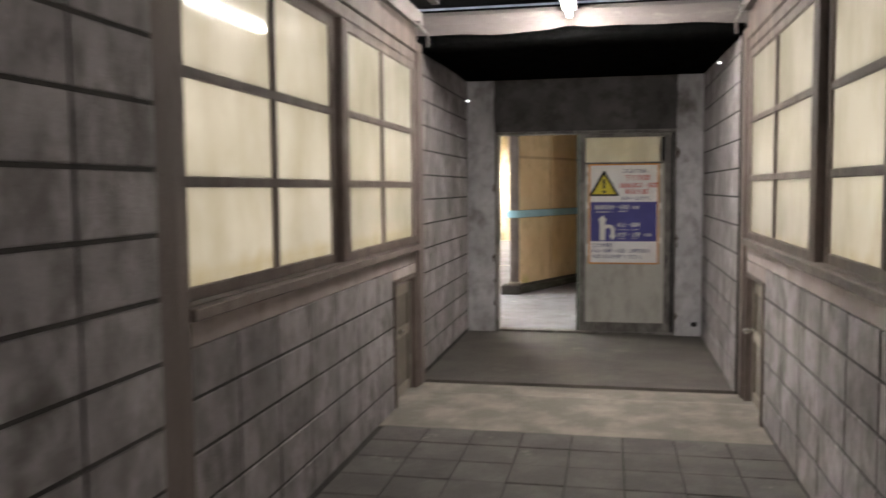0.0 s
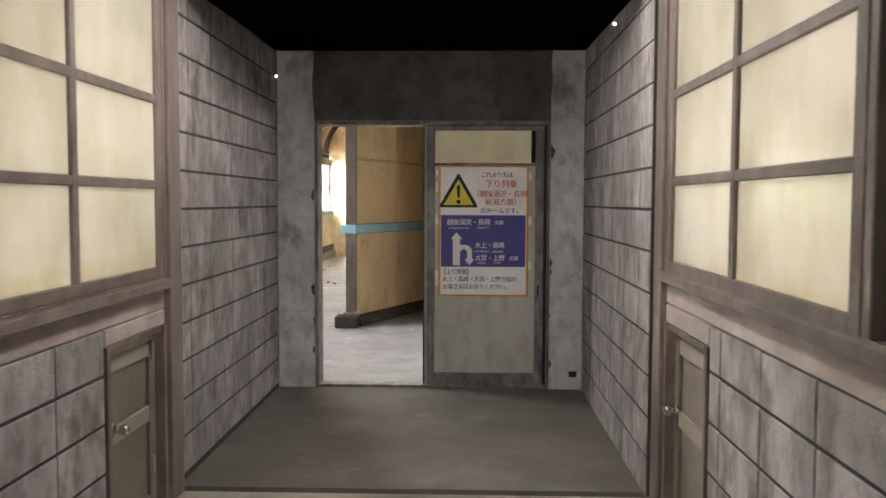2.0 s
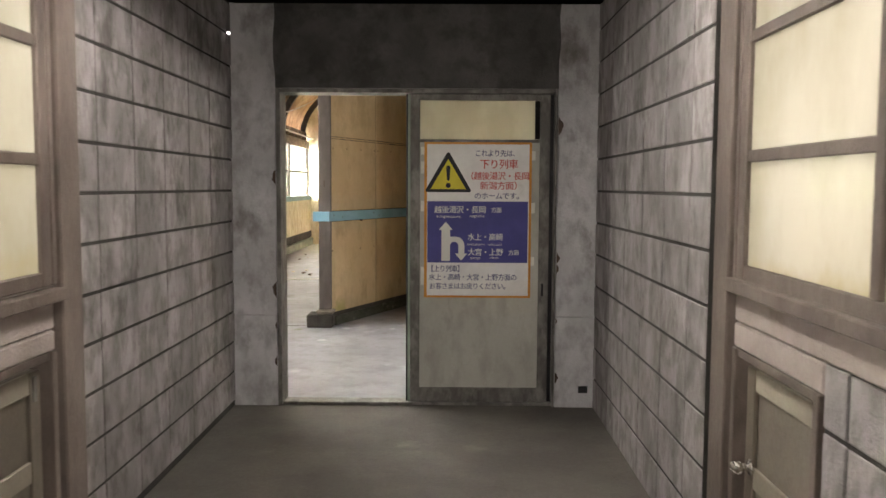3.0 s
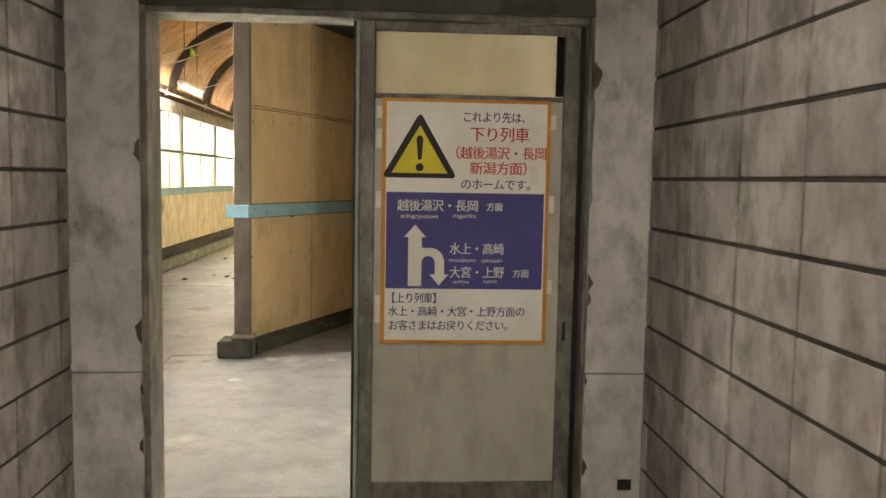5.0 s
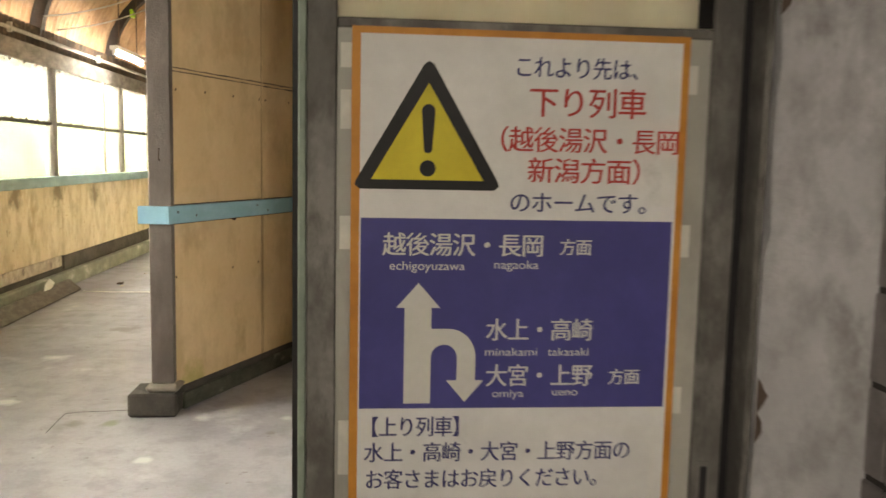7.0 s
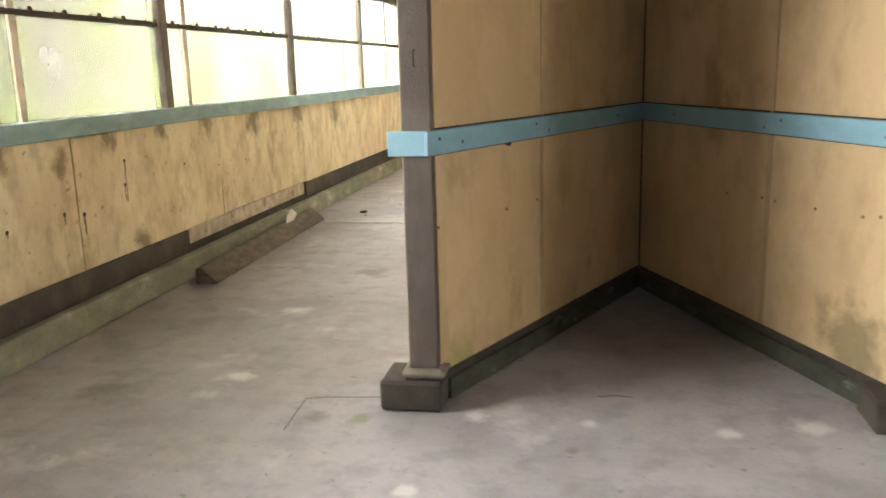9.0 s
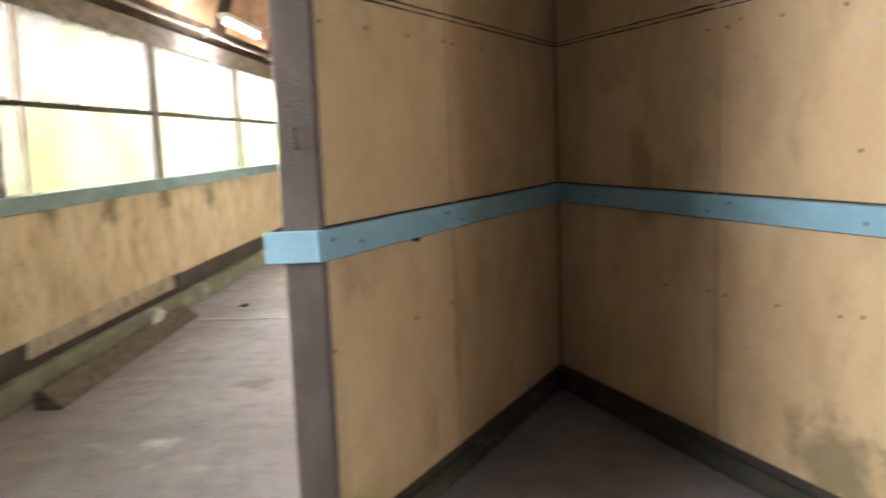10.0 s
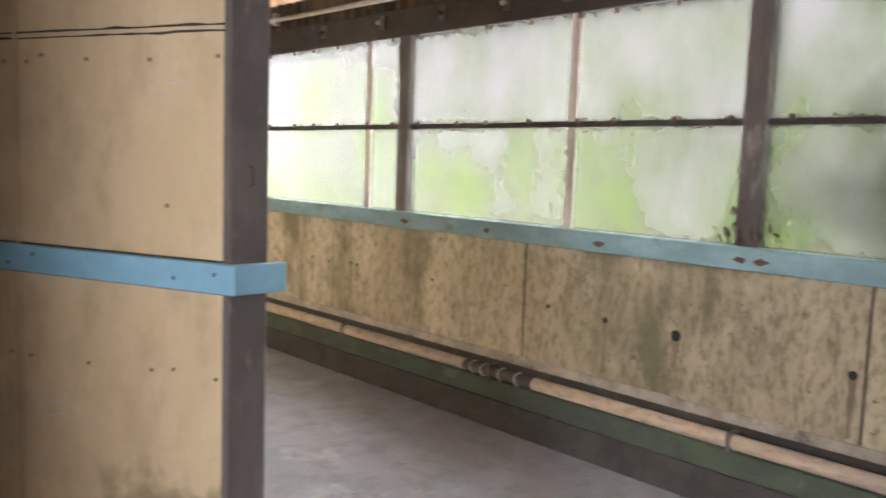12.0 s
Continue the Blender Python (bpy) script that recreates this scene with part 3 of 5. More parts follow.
solid("trim_16", beam, M_BEAM, "pale rounded cross beam under the ceiling", "beam", "structure")
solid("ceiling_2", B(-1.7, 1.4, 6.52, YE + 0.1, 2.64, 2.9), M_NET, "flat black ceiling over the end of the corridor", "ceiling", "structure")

# end wall and doorway
# dark facing added out of view, to cut bounce light into the niche
for k, (x0, x1, z0) in enumerate(((-9.0, -1.085, 0), (-1.085, 0.755, 2.1), (0.755, 8.5, 0))):
    solid("wall_north_%d" % (4 + k), B(x0, x1, YE + 0.2, YE + 0.203, z0, 6.2), M_PLANK, "dark unseen facing added on the hall side of the end wall to cut bounce light", "wall", "structure")
# walls run far past the hall to keep backdrop glow off the corridor panes
for k, (x0, x1) in enumerate(((-9.0, -1.085), (0.755, 8.5))):
    solid("wall_north_%d" % (k + 1), B(x0, x1, YE + 0.03, YE + 0.2, 0, 6.2), M_PLASTER, "grey rendered wall beside the sliding door", "wall", "structure")
solid("wall_north_3", B(-1.085, 0.755, YE + 0.012, YE + 0.2, 2.10, 6.2), M_PLASTER, "grey rendered wall above the doorway", "wall", "structure")


def chipped_pilaster(name, x0, x1, inner, seed):
    """A rendered pilaster in two lifts, chipped along its inner edge."""
    rnd = random.Random(seed)
    for k, (z0, z1) in enumerate(((0, 0.605), (0.613, 2.64))):
        bm = bmesh.new()
        zs = sorted([z0, z1] + [z0 + (z1 - z0) * (i + rnd.uniform(0.1, 0.9)) / 14 for i in range(14)])
        edge = [(inner + (1 if inner > x0 + 0.01 else -1) * (-rnd.choice((0.0, 0.002, 0.004, 0.012))), z) for z in zs]
        other = x0 if inner > x0 + 0.01 else x1
        prism(bm, [(other, z0), *edge, (other, z1)], "y", YE - 0.004 * k, YE + 0.028)
        solid("%s_%d" % (name, k + 1), bm, M_PLASTER, "chipped grey rendered pilaster beside the doorway", "pilaster", "structure")


chipped_pilaster("trim_17", -1.39, -1.075, -1.075, 3)
chipped_pilaster("trim_18", 0.765, 1.045, 0.765, 4)
solid("trim_19", B(-1.39, 1.045, YE, YE + 0.01, 2.10, 2.64), M_SHADED_RENDER, "dark blotched render above the doorway, with the beam's shade in its colour", "wall", "structure")
door_frame = thing("door_frame", (-0.15, YE, 0), "worn grey metal frame of a sliding doorway", "door frame", kind="structure")
part("jamb", B(-1.075, -1.048, YE + 0.004, YE + 0.2, 0, 2.1, bevel=0.003), M_STEEL, door_frame)
part("jamb", B(0.748, 0.763, YE + 0.004, YE + 0.2, 0, 2.1, bevel=0.003), M_STEEL, door_frame)
part("head", B(-1.048, 0.748, YE + 0.014, YE + 0.2, 2.072, 2.099, bevel=0.003), M_STEEL, door_frame)
part("track", B(-1.048, 0.748, YE + 0.03, YE + 0.15, 0.0, 0.018, bevel=0.003), M_STEEL, door_frame, "worn metal floor track")

# ---- hall: side walls with windows, vaults ----
LEFT_POSTS, RIGHT_POSTS = (10.03, 11.45, 13.92, 16.39, 18.86, 21.33, 23.8), (10.1, 11.19, 13.64, 16.09, 18.54, 20.99, 23.44)
Z_RAIL, Z_MID, Z_TOP = 1.225, 1.785, 2.36


def hall_side(index, side, face, posts, battens, joints, panel_mat, label):
    """One side of the hall; side +1 where the hall lies at greater x."""
    def slab(d0, d1, *r, bevel=0.0):
        return B(*sorted((face - side * d0, face - side * d1)), *r, bevel=bevel)
    n = index * 10
    wall = solid("wall_%s_4" % ("west" if side > 0 else "east"), slab(0.012, 0.14, 8.96, Y_END, 0.0, 1.115), M_DARKBASE, "low hall wall behind ochre panels", "wall", "structure")
    low = 0.345 if side > 0 else 0.40
    for a, b in zip(joints, joints[1:]):
        z0 = low if not (side > 0 and 13.9 < (a + b) / 2 < 16.5) else 0.355
        part("panel", slab(0.0, 0.011, a + 0.006, b - 0.006, z0, 1.115, bevel=0.002), panel_mat, wall, label)
    rail = solid("trim_%d" % (20 + n), slab(-0.025, 0.06, 8.96, Y_END, 1.118, Z_RAIL, bevel=0.005), M_BLUE_OLD, "faded blue painted rail below the windows", "rail", "structure")
    curb = solid("trim_%d" % (21 + n), slab(-0.06 if side > 0 else -0.055, 0.14, 8.96, Y_END, 0.17 if side < 0 else 0.0, 0.17 if side > 0 else 0.30, bevel=0.012), M_CURB if side > 0 else M_MOSS,
                 "mossy green-grey concrete kerb along the wall", "kerb", "structure")
    solid("trim_%d" % (22 + n), slab(0.03, 0.12, 8.96, Y_END, 2.375, 2.56, bevel=0.006), M_PALEBEAM if side > 0 else M_RIB, "dark weathered timber plate above the windows", "beam", "structure")
    # unseen boarding, added to keep window light out of the niche's fold
    solid("wall_%s_6" % ("west" if side > 0 else "east"), slab(0.0, 0.1, 8.96, posts[0] - 0.06, Z_RAIL, 2.373), panel_mat, "unseen ochre boarding added to hold back window light before the first window", "wall", "structure")
    win = thing("window_%d" % index, (face, 14, Z_RAIL), "long row of dirty translucent panes between dark posts", "window", kind="structure")
    for y in posts:
        w = 0.045 if side > 0 else 0.055
        part("post", slab(0.0, 0.09, y - w, y + w, Z_RAIL, 2.375, bevel=0.005), M_POST, win, "dark brown post")
    for y in battens:
        part("batten", slab(0.03, 0.045, y - 0.026, y + 0.026, Z_RAIL, 2.375), M_BATTEN, win, "pale joint strip between panes")
    part("mid_bar", slab(0.022, 0.06, posts[0], Y_END, Z_MID - 0.016, Z_MID + 0.016, bevel=0.003), M_RIB, win)
    cuts = sorted([*posts, *battens])
    for a, b in zip(cuts, cuts[1:]):
        for z0, z1 in ((Z_RAIL, Z_MID), (Z_MID, 2.375)):
            g = part("pane", slab(0.046, 0.050, a, b, z0, z1), M_PANE, win)
            g.visible_shadow = False
    solid("backdrop_%d" % index, B(face - side * 1.9 - 0.02, face - side * 1.9 + 0.02, 9.0, 28.0, -0.5, 6.0), M_GLOW if side > 0 else M_GLOW_EAST, "bright blurred foliage and sky outside", "backdrop", "structure")
    return wall, curb


hall_side(3, 1, HL, LEFT_POSTS, (12.43, 14.27, 18.16, 20.2), (8.96, 10.93, 12.74, 14.61, 16.52, 18.4, 20.3, 22.2, 24.0), M_YELLOW_OLD, "weathered ochre wall panel with dark damp stains")
hall_side(4, -1, HR, RIGHT_POSTS, (12.24, 14.05, 17.3, 19.7), (8.96, 10.63, 12.5, 14.4, 16.2, 18.0, 19.8, 21.7, 24.0), M_YELLOW_MOULD, "mouldy ochre wall panel with black streaks")
solid("wall_far", B(-4.2, 3.7, Y_END, Y_END + 0.15, 0, 4.2), M_YELLOW_OLD, "ochre wall at the far end of the passages", "wall", "structure")


def vault(index, cx, posts):
    """A barrel vault of boards with dark ribs over one passage."""
    r, z0 = 1.29, 2.62
    bm = bmesh.new()
    rows = []
    steps = round((Y_END - 8.96) / 0.03)
    for i in range(steps + 1):
        y = 8.96 + (Y_END - 8.96) * i / steps
        q = r + 0.010 * math.sin(2 * math.pi * y / 0.12)
        rows.append([bm.verts.new((cx - q * math.cos(math.pi * k / 24), y, z0 + q * math.sin(math.pi * k / 24))) for k in range(25)])
    for a, b in zip(rows, rows[1:]):
        for k in range(24):
            bm.faces.new((a[k], b[k], b[k + 1], a[k + 1]))
    for k in range(24):                                  # the sheet's outer skin
        a0, a1 = (math.pi * q / 24 for q in (k, k + 1))
        bm.faces.new([bm.verts.new((cx - 1.35 * math.cos(a), y, z0 + 1.35 * math.sin(a))) for a, y in ((a0, 8.96), (a1, 8.96), (a1, Y_END), (a0, Y_END))])
    solid("ceiling_%d" % index, bm, M_VAULT, "orange-brown stained boarded barrel vault", "ceiling", "structure")
    for y in posts[1:]:
        b = bmesh.new()
        inner = [(cx - (r - 0.12) * math.cos(math.pi * k / 28), z0 + (r - 0.12) * math.sin(math.pi * k / 28)) for k in range(28, -1, -1)]
        prism(b, [(cx - (r + 0.004) * math.cos(math.pi * k / 28), z0 + (r + 0.004) * math.sin(math.pi * k / 28)) for k in range(29)] + inner, "y", y - 0.05, y + 0.05)
        solid("vault_rib", b, M_RIB, "dark brown curved roof rib", "rib", "", "roof ribs")


vault(3, -2.36, LEFT_POSTS)
vault(4, 1.87, RIGHT_POSTS)
solid("ceiling_5", B(-1.25, 0.80, 8.96, Y_END, 2.75, 2.85), M_RIB, "dark flat ceiling between the two vaults", "ceiling", "structure")
for nm, x, side in (("wall_west_5", HL - 0.1, 1), ("wall_east_5", HR + 0.1, -1)):
    bm = bmesh.new()
    pts = []
    for i in range(500):
        y = 8.97 + 15.0 * i / 499
        pts.append([bm.verts.new((x + side * (0.014 * math.sin(2 * math.pi * y / 0.13) + d), y, z)) for d, z in ((0.0, 2.563), (0.0, 2.78), (-0.03, 2.78), (-0.03, 2.563))])
    for a, b in zip(pts, pts[1:]):
        for k in range(4):
            bm.faces.new((a[k], a[(k + 1) % 4], b[(k + 1) % 4], b[k]))
    solid(nm, bm, M_CORRUGATED, "rusty corrugated sheet under the roof", "wall", "structure")


# ---- the folded partition ----
def nail_head(slab, u, w, z):
    return slab(u - 0.006, u + 0.006, w - 0.001, w + 0.002, z - 0.0075, z + 0.0055, bevel=0.0012)


def folded_partition():
    t = thing("partition", (-0.23, 12.6, 0), "folded ochre panel partition with a pale blue rail", "partition")
    for x0, s in ((PX0, 1), (PX1, -1)):
        a, b = Vector((x0, PY, 0)), Vector((*APEX, 0))
        d = (b - a).normalized()
        nrm = Vector((d.y, -d.x, 0)) * s            # towards the niche
        length = (b - a).length

        def slab(u0, u1, w0, w1, z0, z1, bevel=0.0):
            bm = box(bmesh.new(), u0, u1, w0, w1, z0, z1, bevel=bevel)
            m = Matrix.Translation(a) @ Matrix(((d.x, nrm.x, 0, 0), (d.y, nrm.y, 0, 0), (0, 0, 1, 0), (0, 0, 0, 1)))
            bmesh.ops.transform(bm, matrix=m, verts=bm.verts)
            return bm
        for u0, u1 in ((0.05, 1.008), (1.014, length - 0.004)):
            for z0, z1 in ((0.145, 1.949), (1.974, 2.75)):
                part("panel", slab(u0, u1, -0.012, 0.0, z0, z1, bevel=0.0015), M_YELLOW, t)
        part("backing", slab(0.1, length, -0.06, -0.014, 0.0, 2.75), M_RIB, t)
        part("seam_strip", slab(0.05, length - 0.004, -0.008, -0.001, 1.954, 1.969, bevel=0.001), M_YELLOW, t, "thin cover strip along the panel seam")
        place = Matrix.Translation(a) @ Matrix(((d.x, nrm.x, 0, 0), (d.y, nrm.y, 0, 0), (0, 0, 1, 0), (0, 0, 0, 1)))
        rs = random.Random(50 + s)

        def mark(name, line, mat, lab):
            """A thin uneven mark on the panels along points of u, z and half width."""
            outline = [(u, z + h * rs.uniform(0.6, 1.2)) for u, z, h in line] + [(u, z - h * rs.uniform(0.6, 1.2)) for u, z, h in reversed(line)]
            bm = prism(bmesh.new(), outline, "y", 0.0003, 0.0014)
            bmesh.ops.transform(bm, matrix=place, verts=bm.verts)
            part(name, bm, mat, t, lab)
        for z in (1.951, 1.972):
            cuts = [0.05 + (length - 0.06) * k / 34 for k in range(35)]
            mark("seam_gap", [(u, z + rs.uniform(-0.002, 0.002), rs.choice((0.002, 0.003, 0.005))) for u in cuts], M_DARKBASE, "dark uneven gap along the panel seam")
        for u in (1.0, 1.022):
            part("joint_gap", slab(u - 0.0018, u + 0.0018, 0.0002, 0.0012, 0.146, 2.75), M_STAIN, t, "dark open joint between panels")
        part("edge_gap", slab(0.036, 0.049, -0.012, 0.001, 0.146, 2.75), M_BLACK, t, "black gap beside the post")
        if s < 0:
            for u, z, du, dz in ((1.51, 0.41, -0.18, -0.17), (1.49, 0.43, -0.08, -0.10), (1.53, 0.36, -0.03, -0.06), (0.88, 0.59, -0.10, 0.05), (0.90, 0.55, -0.12, 0.03), (0.36, 1.757, -0.12, -0.018), (0.30, 1.79, -0.09, -0.012)):
                mark("scratch", [(u + du * k / 5, z + dz * k / 5, 0.0035 if 0 < k < 5 else 0.001) for k in range(6)], M_BATTEN, "pale scratch in the paint")
        # dark strips add the shade and grime round the rail and in the corner
        part("rail_backing", slab(0.03, length - 0.006, 0.0005, 0.0019, 1.093, 1.207), M_RIB, t, "dark strip behind the rail for its shade line and grime")
        part("corner_seam", slab(length - 0.012, length - 0.001, 0.0005, 0.004, 0.145, 2.75), M_RIB, t, "dark strip for the corner's seam and shade")
        part("joint_strip", slab(1.003, 1.019, -0.006, 0.004, 1.2, 2.75), M_YELLOW, t)
        part("base", slab(0.14, length, -0.03, 0.012, 0.0, 0.1, bevel=0.004), M_BASE, t, "dark mossy concrete base")
        part("base_strip", slab(0.07, length, -0.012, -0.002, 0.102, 0.144), M_DARKBASE, t)
        part("rail", slab(-0.012, length - 0.03, 0.002, 0.03, 1.1, 1.2, bevel=0.003), M_BLUE, t, "pale blue painted wooden rail")
        rows = ((0.104, 1.852), (0.379, 1.857), (0.673, 1.859), (0.973, 1.862), (1.05, 1.86), (1.36, 1.865), (0.656, 0.783), (0.088, 0.791), (0.96, 0.785)) if s > 0 else (
            (1.066, 1.872), (0.952, 1.869), (0.876, 1.89), (0.657, 1.872), (0.369, 1.865), (0.084, 1.871), (1.056, 0.783), (0.953, 0.78), (0.659, 0.789),
            (0.363, 0.802), (0.266, 0.817), (0.085, 0.806), (1.362, 0.763), (0.294, 1.378))
        for u, z in rows:
            part("nail", nail_head(slab, u, 0.001, z), M_NAIL, t)
        for u, z in ((0.07, 1.165), (0.24, 1.14), (0.9, 1.17), (1.03, 1.13), (1.9, 1.15)):
            part("nail", nail_head(slab, u, 0.031, z), M_NAIL, t)
    return t


folded_partition()


def partition_post(x0, x1, b0, b1, label):
    t = thing("post", ((x0 + x1) / 2, PY, 0), label, "post", "posts of the folded partition")
    y0, y1 = PY + 0.012, PY + 0.125
    part("shaft", B(x0, x1, y0, y1, 0.185, 2.75, bevel=0.006), M_POST, t)
    part("band", B(b0, b1, y0 - 0.028, y0 - 0.001, 1.1, 1.2, bevel=0.003), M_BLUE, t, "pale blue rail end wrapped round the post")
    part("plinth", B(x0 - 0.125, x1 + 0.02, y0 - 0.047, y1 + 0.09, 0.0, 0.135, bevel=0.012), M_DARKBASE, t, "rough dark concrete plinth")
    part("mortar_cap", B(x0 - 0.03, x1 + 0.03, y0 - 0.03, y1 + 0.05, 0.136, 0.184, bevel=0.018), M_SILL, t, "pale mortar bed under the post")
    bm = bmesh.new()
    xm = (x0 + x1) / 2
    tube(bm, [(xm, y0 + 0.002, 1.52), (xm, y0 - 0.02, 1.515), (xm, y0 - 0.022, 1.46), (xm, y0 + 0.002, 1.455)], 0.004, 6)
    part("hook", bm, M_NAIL, t, "small rusty staple")
    return t


partition_post(-1.285, -1.158, -1.337, -1.172, "brown painted square post on a concrete plinth")
partition_post(0.706, 0.848, 0.715, 0.905, "dark brown painted square post on a plinth")
for nm, x0, x1 in (("wall_inner_1", -1.27, -1.2), ("wall_inner_2", 0.76, 0.83)):
    solid(nm, B(x0, x1, PY + 0.08, Y_END, 0.0, 2.75), M_YELLOW_OLD, "ochre inner wall of the passage behind the partition", "wall", "structure")


# ---- the sliding door with its poster ----
def sliding_door():
    d = thing("sliding_door", (0.26, 8.83, 0.02), "worn grey metal sliding door with an upper frosted pane", "door")
    y0, y1 = 8.81, 8.848
    part("stile", B(-0.196, -0.135, y0, y1, 0.02, 2.07, bevel=0.004), M_STEEL, d)
    part("stile", B(0.655, 0.722, y0, y1, 0.02, 2.07, bevel=0.004), M_STEEL, d)
    # black filler for the dark gap by the jamb, hiding the hall behind
    part("seal", B(0.723, 0.747, y0 + 0.02, y1 + 0.01, 0.02, 2.07), M_BLACK, d, "black strip standing for the shaded gap along the jamb")
    part("gasket", B(0.622, 0.655, y0 + 0.011, y0 + 0.0155, 1.778, 2.028, bevel=0.002), M_SOOT, d, "blackened gasket beside the pane")
    part("top_rail", B(-0.135, 0.655, y0 + 0.002, y1 - 0.002, 2.03, 2.07, bevel=0.003), M_STEEL, d)
    part("lock_rail", B(-0.135, 0.655, y0 + 0.004, y1 - 0.002, 1.755, 1.775, bevel=0.003), M_STEEL, d)
    part("bottom_rail", B(-0.135, 0.655, y0 + 0.002, y1 - 0.002, 0.02, 0.115, bevel=0.004), M_STEEL, d)
    part("door_panel", B(-0.135, 0.655, y0 + 0.014, y1 - 0.008, 0.115, 1.755), M_DOORPANEL, d, "smooth grey-green metal panel")
    part("pane", B(-0.135, 0.655, y0 + 0.016, y0 + 0.022, 1.775, 2.03), M_DOORPANE, d, "frosted cream pane")
    part("edge_strip", B(-0.214, -0.197, y0 + 0.008, y1 + 0.02, 0.02, 2.07, bevel=0.003), M_GREENEDGE, d, "pale green painted closing edge")
    part("seal", B(-0.226, -0.215, y0 + 0.02, y1 + 0.03, 0.02, 2.07), M_BLACK, d, "black rubber seal")
    h = part("handle", B(0.668, 0.695, y0 - 0.004, y0 + 0.004, 0.73, 0.835, bevel=0.002), M_STEEL, d, "recessed finger pull")
    part("recess", B(0.674, 0.689, y0 - 0.0055, y0 - 0.004, 0.742, 0.823), M_BLACK, h)
    return d


sliding_door()


def letters(parent, name, text, x, z, size, mat, y, width=None, stretch=1.0):
    """Print with its left end at x and its foot at z."""
    cu = bpy.data.curves.new("print", "FONT")
    cu.body, cu.size = text, size
    ob = bpy.data.objects.new("print", cu)
    scene.collection.objects.link(ob)
    bpy.context.view_layer.update()
    me = bpy.data.meshes.new_from_object(ob.evaluated_get(bpy.context.evaluated_depsgraph_get()))
    bpy.data.objects.remove(ob)
    xs = [v.co.x for v in me.vertices] or [0, 1]
    k = width / (max(xs) - min(xs)) if width else stretch
    me.transform(Matrix.Translation((x, y, z)) @ Matrix.Rotation(radians(90), 4, "X") @ Matrix.Diagonal((k, 1, 1, 1)) @ Matrix.Translation((-min(xs) if width else 0, 0, 0)))
    if width is None:                                     # a heavier stroke
        bm = bmesh.new()
        bm.from_mesh(me)
        twin = bmesh.ops.duplicate(bm, geom=bm.verts[:] + bm.edges[:] + bm.faces[:])["geom"]
        bmesh.ops.translate(bm, verts=[v for v in twin if isinstance(v, bmesh.types.BMVert)], vec=(0.03 * size, -0.0003, 0.012 * size))
        bm.to_mesh(me)
        bm.free()
    me.materials.clear()
    me.materials.append(mat)
    o = new(name, me)
    o.parent = parent
    o.matrix_parent_inverse = Matrix.Translation(-PLACE.get(parent.name, Vector((0, 0, 0))))
    return o


